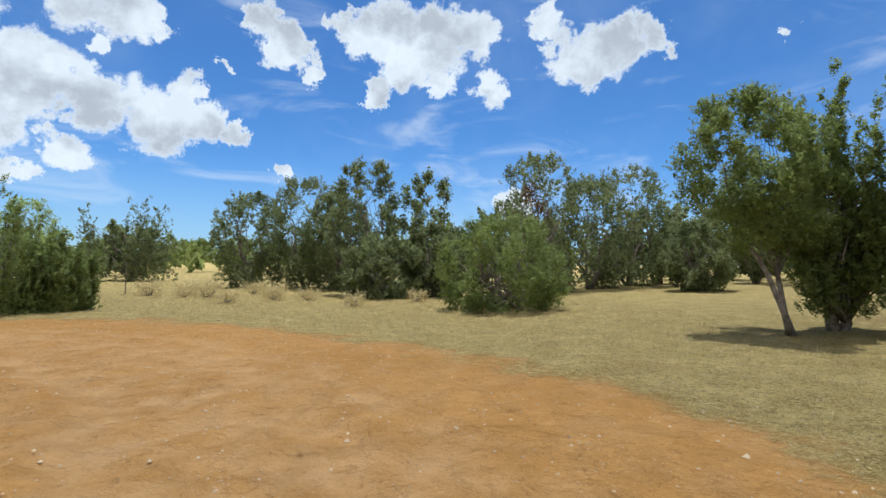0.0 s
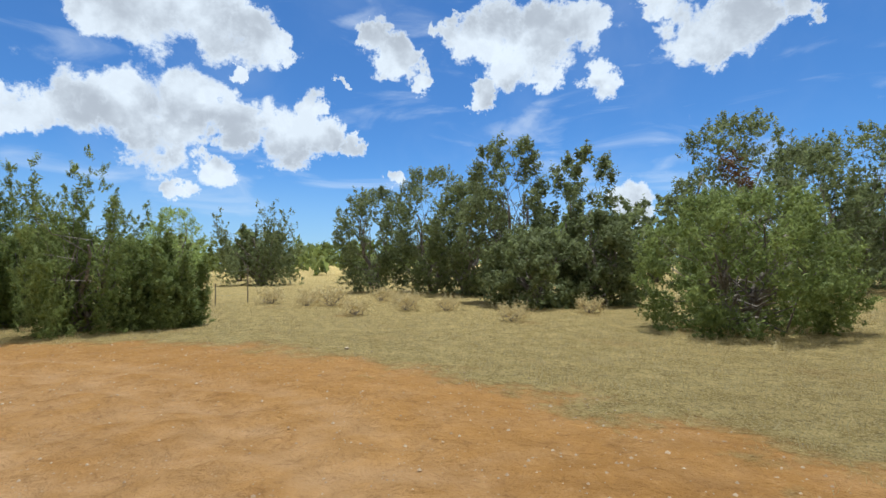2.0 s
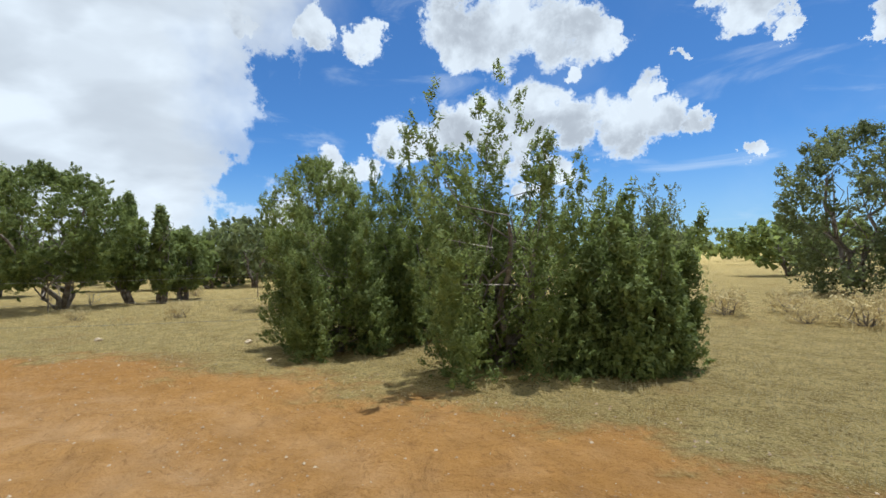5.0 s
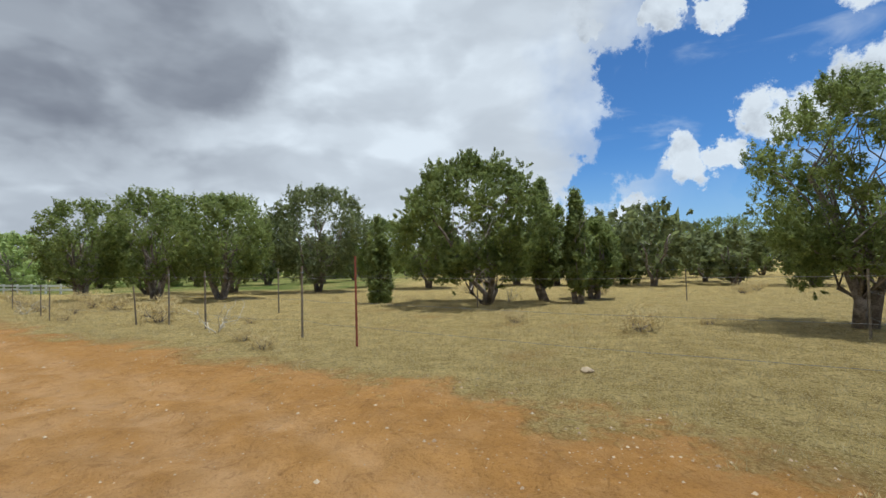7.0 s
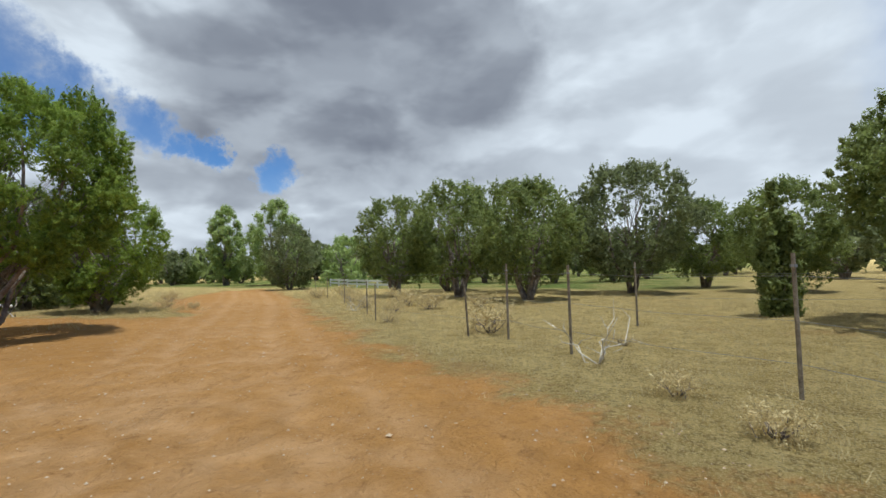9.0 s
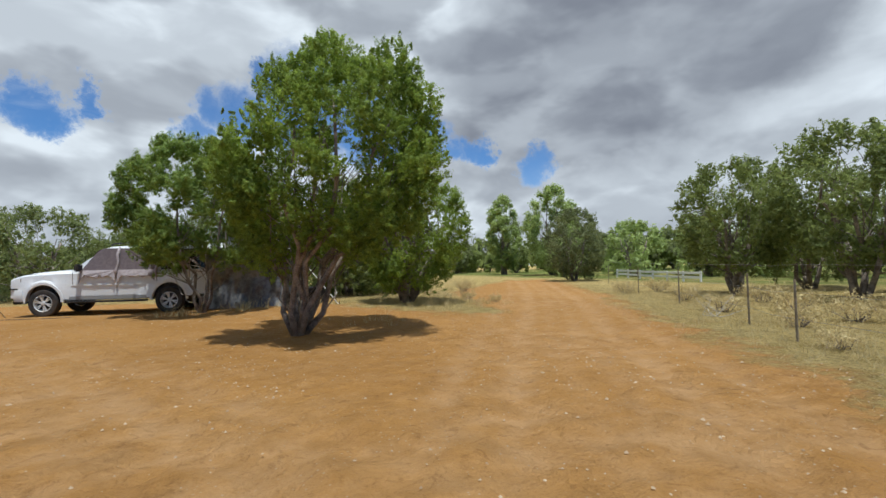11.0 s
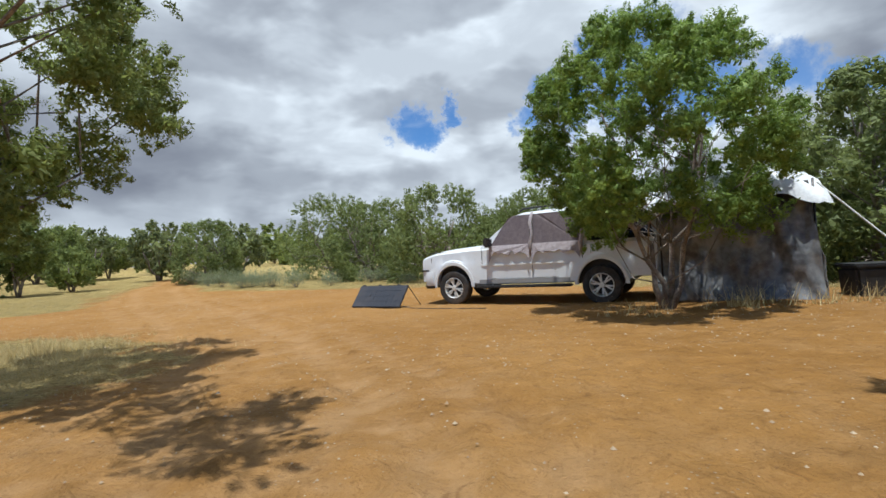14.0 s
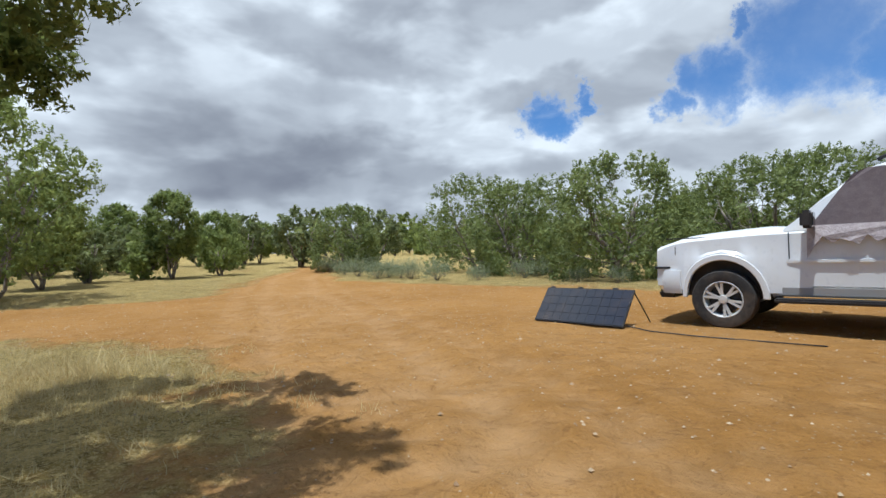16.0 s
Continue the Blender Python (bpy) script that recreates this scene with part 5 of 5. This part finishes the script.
def dead_branch(x, y, seed, s):
    rng = np.random.default_rng(seed)
    mat = bpy.data.materials.get("bleached_wood") or surface("bleached_wood", (0.42, 0.36, 0.27), (0.66, 0.60, 0.48), 8.0, 0.85)
    ob = tagged(new("dead_branch"), "bleached dead branches leaning in the dry grass", "branch")
    ob.location = (x, y, ground_z(x, y) - 0.01)
    for i in range(7):
        verts, faces = [], []
        a = rng.random() * 6.28
        end = np.array([math.cos(a) * s * rng.random(), math.sin(a) * s * rng.random(), s * (0.2 + 0.7 * rng.random())])
        p = bent(rng, (0, 0, 0), end, 4, 0.2)
        tube(verts, faces, p, [0.012, 0.010, 0.008, 0.006, 0.003], 5)
        q = bent(rng, p[2], p[2] + rng.normal(0, s * 0.25, 3) * np.array([1, 1, 0.5]) + np.array([0, 0, 0.1]), 3, 0.2)
        tube(verts, faces, q, [0.007, 0.006, 0.004, 0.002], 4)
        part("stick", mesh_of("stick", [tuple(v) for v in verts], faces, [mat], smooth=True), ob)


dead_branch(-22.4, 0.2, 1, 0.95)
dead_branch(-27.4, -9.1, 2, 0.8)
dead_branch(-29.8, 6.9, 3, 0.8)

# ---- camp ----
M_TARP = surface("silver_black_tarp", (0.060, 0.056, 0.056), (0.25, 0.245, 0.24), 1.1, 0.34, metal=0.10, bump=0.8, bump_scale=5.0)
M_SHEET = surface("white_tarp", (0.60, 0.60, 0.60), (0.78, 0.78, 0.77), 3.0, 0.5, bump=0.4, bump_scale=6.0)
M_PANEL = plain("solar_cells", (0.012, 0.014, 0.024), 0.2, coat=0.9)
M_FRAME = plain("black_anodised_frame", (0.03, 0.03, 0.033), 0.4, metal=0.5)
M_STRAP = surface("white_strap", (0.55, 0.53, 0.48), (0.75, 0.73, 0.68), 10.0, 0.8)


def cloth(name, corner, mat, parent, amp, seed, nu=40, nv=30, label="", droop=0.0):
    """A creased sheet between four corners (two along the top, two along the foot)."""
    a, b, c, d = (Vector(p) for p in corner)
    normal = (b - a).cross(d - a).normalized()
    verts, faces = [], []
    for j in range(nv + 1):
        for i in range(nu + 1):
            u, w = i / nu, j / nv
            p = a.lerp(b, u).lerp(d.lerp(c, u), w)
            k = Vector((u * 5 + seed, w * 2.2, seed * 0.7))
            fold = noise.noise(k) * 0.7 + noise.noise(k * 2.7) * 0.4 + abs(noise.noise(k * 1.6 + Vector((4, 4, 4)))) * 0.5
            p = p + normal * amp * fold + Vector((0, 0, -droop * math.sin(math.pi * u) * (1 - w)))
            verts.append(tuple(p))
    for j in range(nv):
        for i in range(nu):
            k = j * (nu + 1) + i
            faces.append((k, k + 1, k + nu + 2, k + nu + 1))
    me = mesh_of(name, verts, faces, [mat], smooth=True)
    bm = bmesh.new()
    bm.from_mesh(me)
    bmesh.ops.solidify(bm, geom=bm.faces[:], thickness=0.006)
    bm.to_mesh(me)
    bm.free()
    return part(name, me, parent, label)


def build_shelter():
    ob = tagged(new("tarp_shelter"), "shelter of crumpled silver-black tarps under a white sheet behind the vehicle", "shelter")
    w, n = SUV_WAY.to_3d(), Vector((-SUV_WAY.y, SUV_WAY.x, 0))
    rear = SUV_MID.to_3d() - w * 2.75
    z = ground_z(rear.x, rear.y)

    def at(back, side, up):
        p = rear - w * back + n * side
        return (p.x, p.y, z + up)
    cloth("tarp_wall", (at(0.0, 1.12, 2.0), at(2.25, 1.22, 1.96), at(2.4, 1.42, 0.01), at(-0.1, 1.32, 0.01)), M_TARP, ob, 0.17, 1.3, 60, 40, "silver-black tarp side wall")
    cloth("tarp_wall", (at(2.25, 1.22, 1.96), at(2.25, -1.1, 1.95), at(2.45, -1.25, 0.01), at(2.4, 1.42, 0.01)), M_TARP, ob, 0.17, 4.1, 50, 40, "silver-black tarp end wall")
    cloth("tarp_wall", (at(2.25, -1.1, 1.95), at(0.0, -1.1, 1.95), at(-0.1, -1.25, 0.01), at(2.45, -1.25, 0.01)), M_TARP, ob, 0.08, 7.7, 40, 30, "silver-black tarp side wall")
    # white sheet bulging over the top
    verts, faces = [], []
    nu, nv = 44, 36
    for j in range(nv + 1):
        for i in range(nu + 1):
            u, v = i / nu, j / nv
            k = Vector((u * 4, v * 4, 2.2))
            up = 1.90 + 0.46 * (math.sin(math.pi * u) ** 0.5) * (math.sin(math.pi * v) ** 0.6) + 0.16 * noise.noise(k) + 0.08 * noise.noise(k * 3) + 0.03 * noise.noise(k * 7)
            if i in (0, nu) or j in (0, nv):
                up -= 0.12 + 0.1 * abs(noise.noise(k * 2))
            if u > 0.75 and v > 0.75:
                up -= 0.40 * (u - 0.75) * (v - 0.75) * 16 * 0.5
            verts.append(at(-0.25 + 2.75 * u + 0.05 * noise.noise(k * 2), -1.28 + 2.72 * v, up))
    for j in range(nv):
        for i in range(nu):
            k = j * (nu + 1) + i
            faces.append((k, k + 1, k + nu + 2, k + nu + 1))
    me = mesh_of("roof_sheet", verts, faces, [M_SHEET], smooth=True)
    part("roof_sheet", me, ob, "bulging white roof sheet")
    for back, side in ((2.3, 1.28), (2.3, -1.15), (0.02, 1.18), (0.02, -1.15)):
        v, f = [], []
        p = Vector(at(back, side, 0.0))
        tube(v, f, [p, p + Vector((0, 0, 1.98))], [0.018, 0.018], 8)
        part("pole", mesh_of("pole", v, f, [M_FRAME], smooth=True), ob)
    v, f = [], []
    a, b = Vector(at(2.35, 1.3, 1.9)), Vector(at(3.85, 1.75, 0.02))
    tube(v, f, [a, a.lerp(b, 0.5), b], [0.014] * 3, 5)
    part("guy_strap", mesh_of("guy_strap", v, f, [M_STRAP]), ob, "white guy strap")
    v, f = [], []
    tube(v, f, [b - Vector((0, 0, 0.1)), b + Vector((0.02, 0, 0.14))], [0.012, 0.010], 6)
    part("peg", mesh_of("peg", v, f, [M_FRAME]), ob)
    # storage tub
    tub = tagged(new("storage_tub"), "black plastic storage tub with a lid on the earth", "tub")
    p = at(3.0, 1.0, 0.0)
    tub.location = p
    part("tub_body", block("tub_body", (0.62, 0.5, 0.52), M_BLACK, 0.04, 1.08, at=(0, 0, 0.26)), tub)
    part("tub_lid", block("tub_lid", (0.72, 0.60, 0.06), M_BLACK, 0.02, at=(0, 0, 0.55)), tub)
    light = tagged(new("garden_light"), "small solar stake light with a white globe", "lamp")
    q = at(3.75, 2.0, 0.0)
    light.location = (q[0], q[1], ground_z(q[0], q[1]))
    v, f = [], []
    tube(v, f, [(0, 0, -0.05), (0, 0, 0.30)], [0.008, 0.008], 6)
    part("stake", mesh_of("stake", v, f, [M_FRAME]), light)
    bm = bmesh.new()
    bmesh.ops.create_uvsphere(bm, u_segments=14, v_segments=10, radius=0.04)
    for vert in bm.verts:
        vert.co.z = vert.co.z * 1.2 + 0.335
    me = bpy.data.meshes.new("globe")
    bm.to_mesh(me)
    bm.free()
    me.materials.append(M_STRAP)
    part("globe", me, light)


build_shelter()


def build_panel():
    ob = tagged(new("solar_panel"), "dark folding solar panel propped on the earth", "solar panel")
    a, b = Vector((-11.78, -18.84)), Vector((-10.44, -19.28))
    mid = a.lerp(b, 0.5)
    way = (b - a).normalized()
    wide, tall = (b - a).length, 0.60
    ob.matrix_world = pose(mid.x, mid.y, ground_z(mid.x, mid.y), 0, 0, math.degrees(math.atan2(way.y, way.x)))
    tilt = Matrix.Rotation(radians(49), 4, "X")
    # local x along the foot, the face looks towards -y and up

    def lay(me):
        me.transform(Matrix.Translation((0, 0, 0.03)) @ Matrix.Rotation(radians(180), 4, "Z") @ tilt @ Matrix.Translation((0, tall / 2, 0)))
        return me
    part("frame", lay(block("frame", (wide + 0.03, tall + 0.03, 0.03), M_FRAME, 0.006)), ob, "black frame")
    nx, ny = 10, 4
    for i in range(nx):
        for j in range(ny):
            cw, ch = wide / nx, tall / ny
            part("cell", lay(block("cell", (cw - 0.006, ch - 0.006, 0.006), M_PANEL, 0, at=((i + 0.5) * cw - wide / 2, (j + 0.5) * ch - tall / 2, 0.0165))), ob)
    for x in (-wide * 0.45, -wide * 0.1, wide * 0.3):
        part("handle", lay(block("handle", (0.09, 0.03, 0.03), M_FRAME, 0.008, at=(x, tall / 2 + 0.03, 0.0))), ob)
    for x in (-wide / 2, wide / 2):
        v, f = [], []
        top = (Matrix.Translation((0, 0, 0.03)) @ Matrix.Rotation(radians(180), 4, "Z") @ tilt) @ Vector((x, tall * 0.98, -0.01))
        tube(v, f, [top, (top.x * 1.05, top.y - 0.42, 0.0)], [0.010, 0.010], 6)
        part("prop", mesh_of("prop", v, f, [M_FRAME]), ob, "thin prop leg")
    v, f = [], []
    tube(v, f, [(-wide / 2 * 0.9, -0.2, 0.02), (-wide / 2 - 0.4, 0.05, 0.015), (-wide / 2 - 1.0, 0.10, 0.015), (-wide / 2 - 2.2, 0.02, 0.02)], [0.008] * 4, 5)
    part("cable", mesh_of("cable", v, f, [M_BLACK], smooth=True), ob, "black cable on the ground")


build_panel()
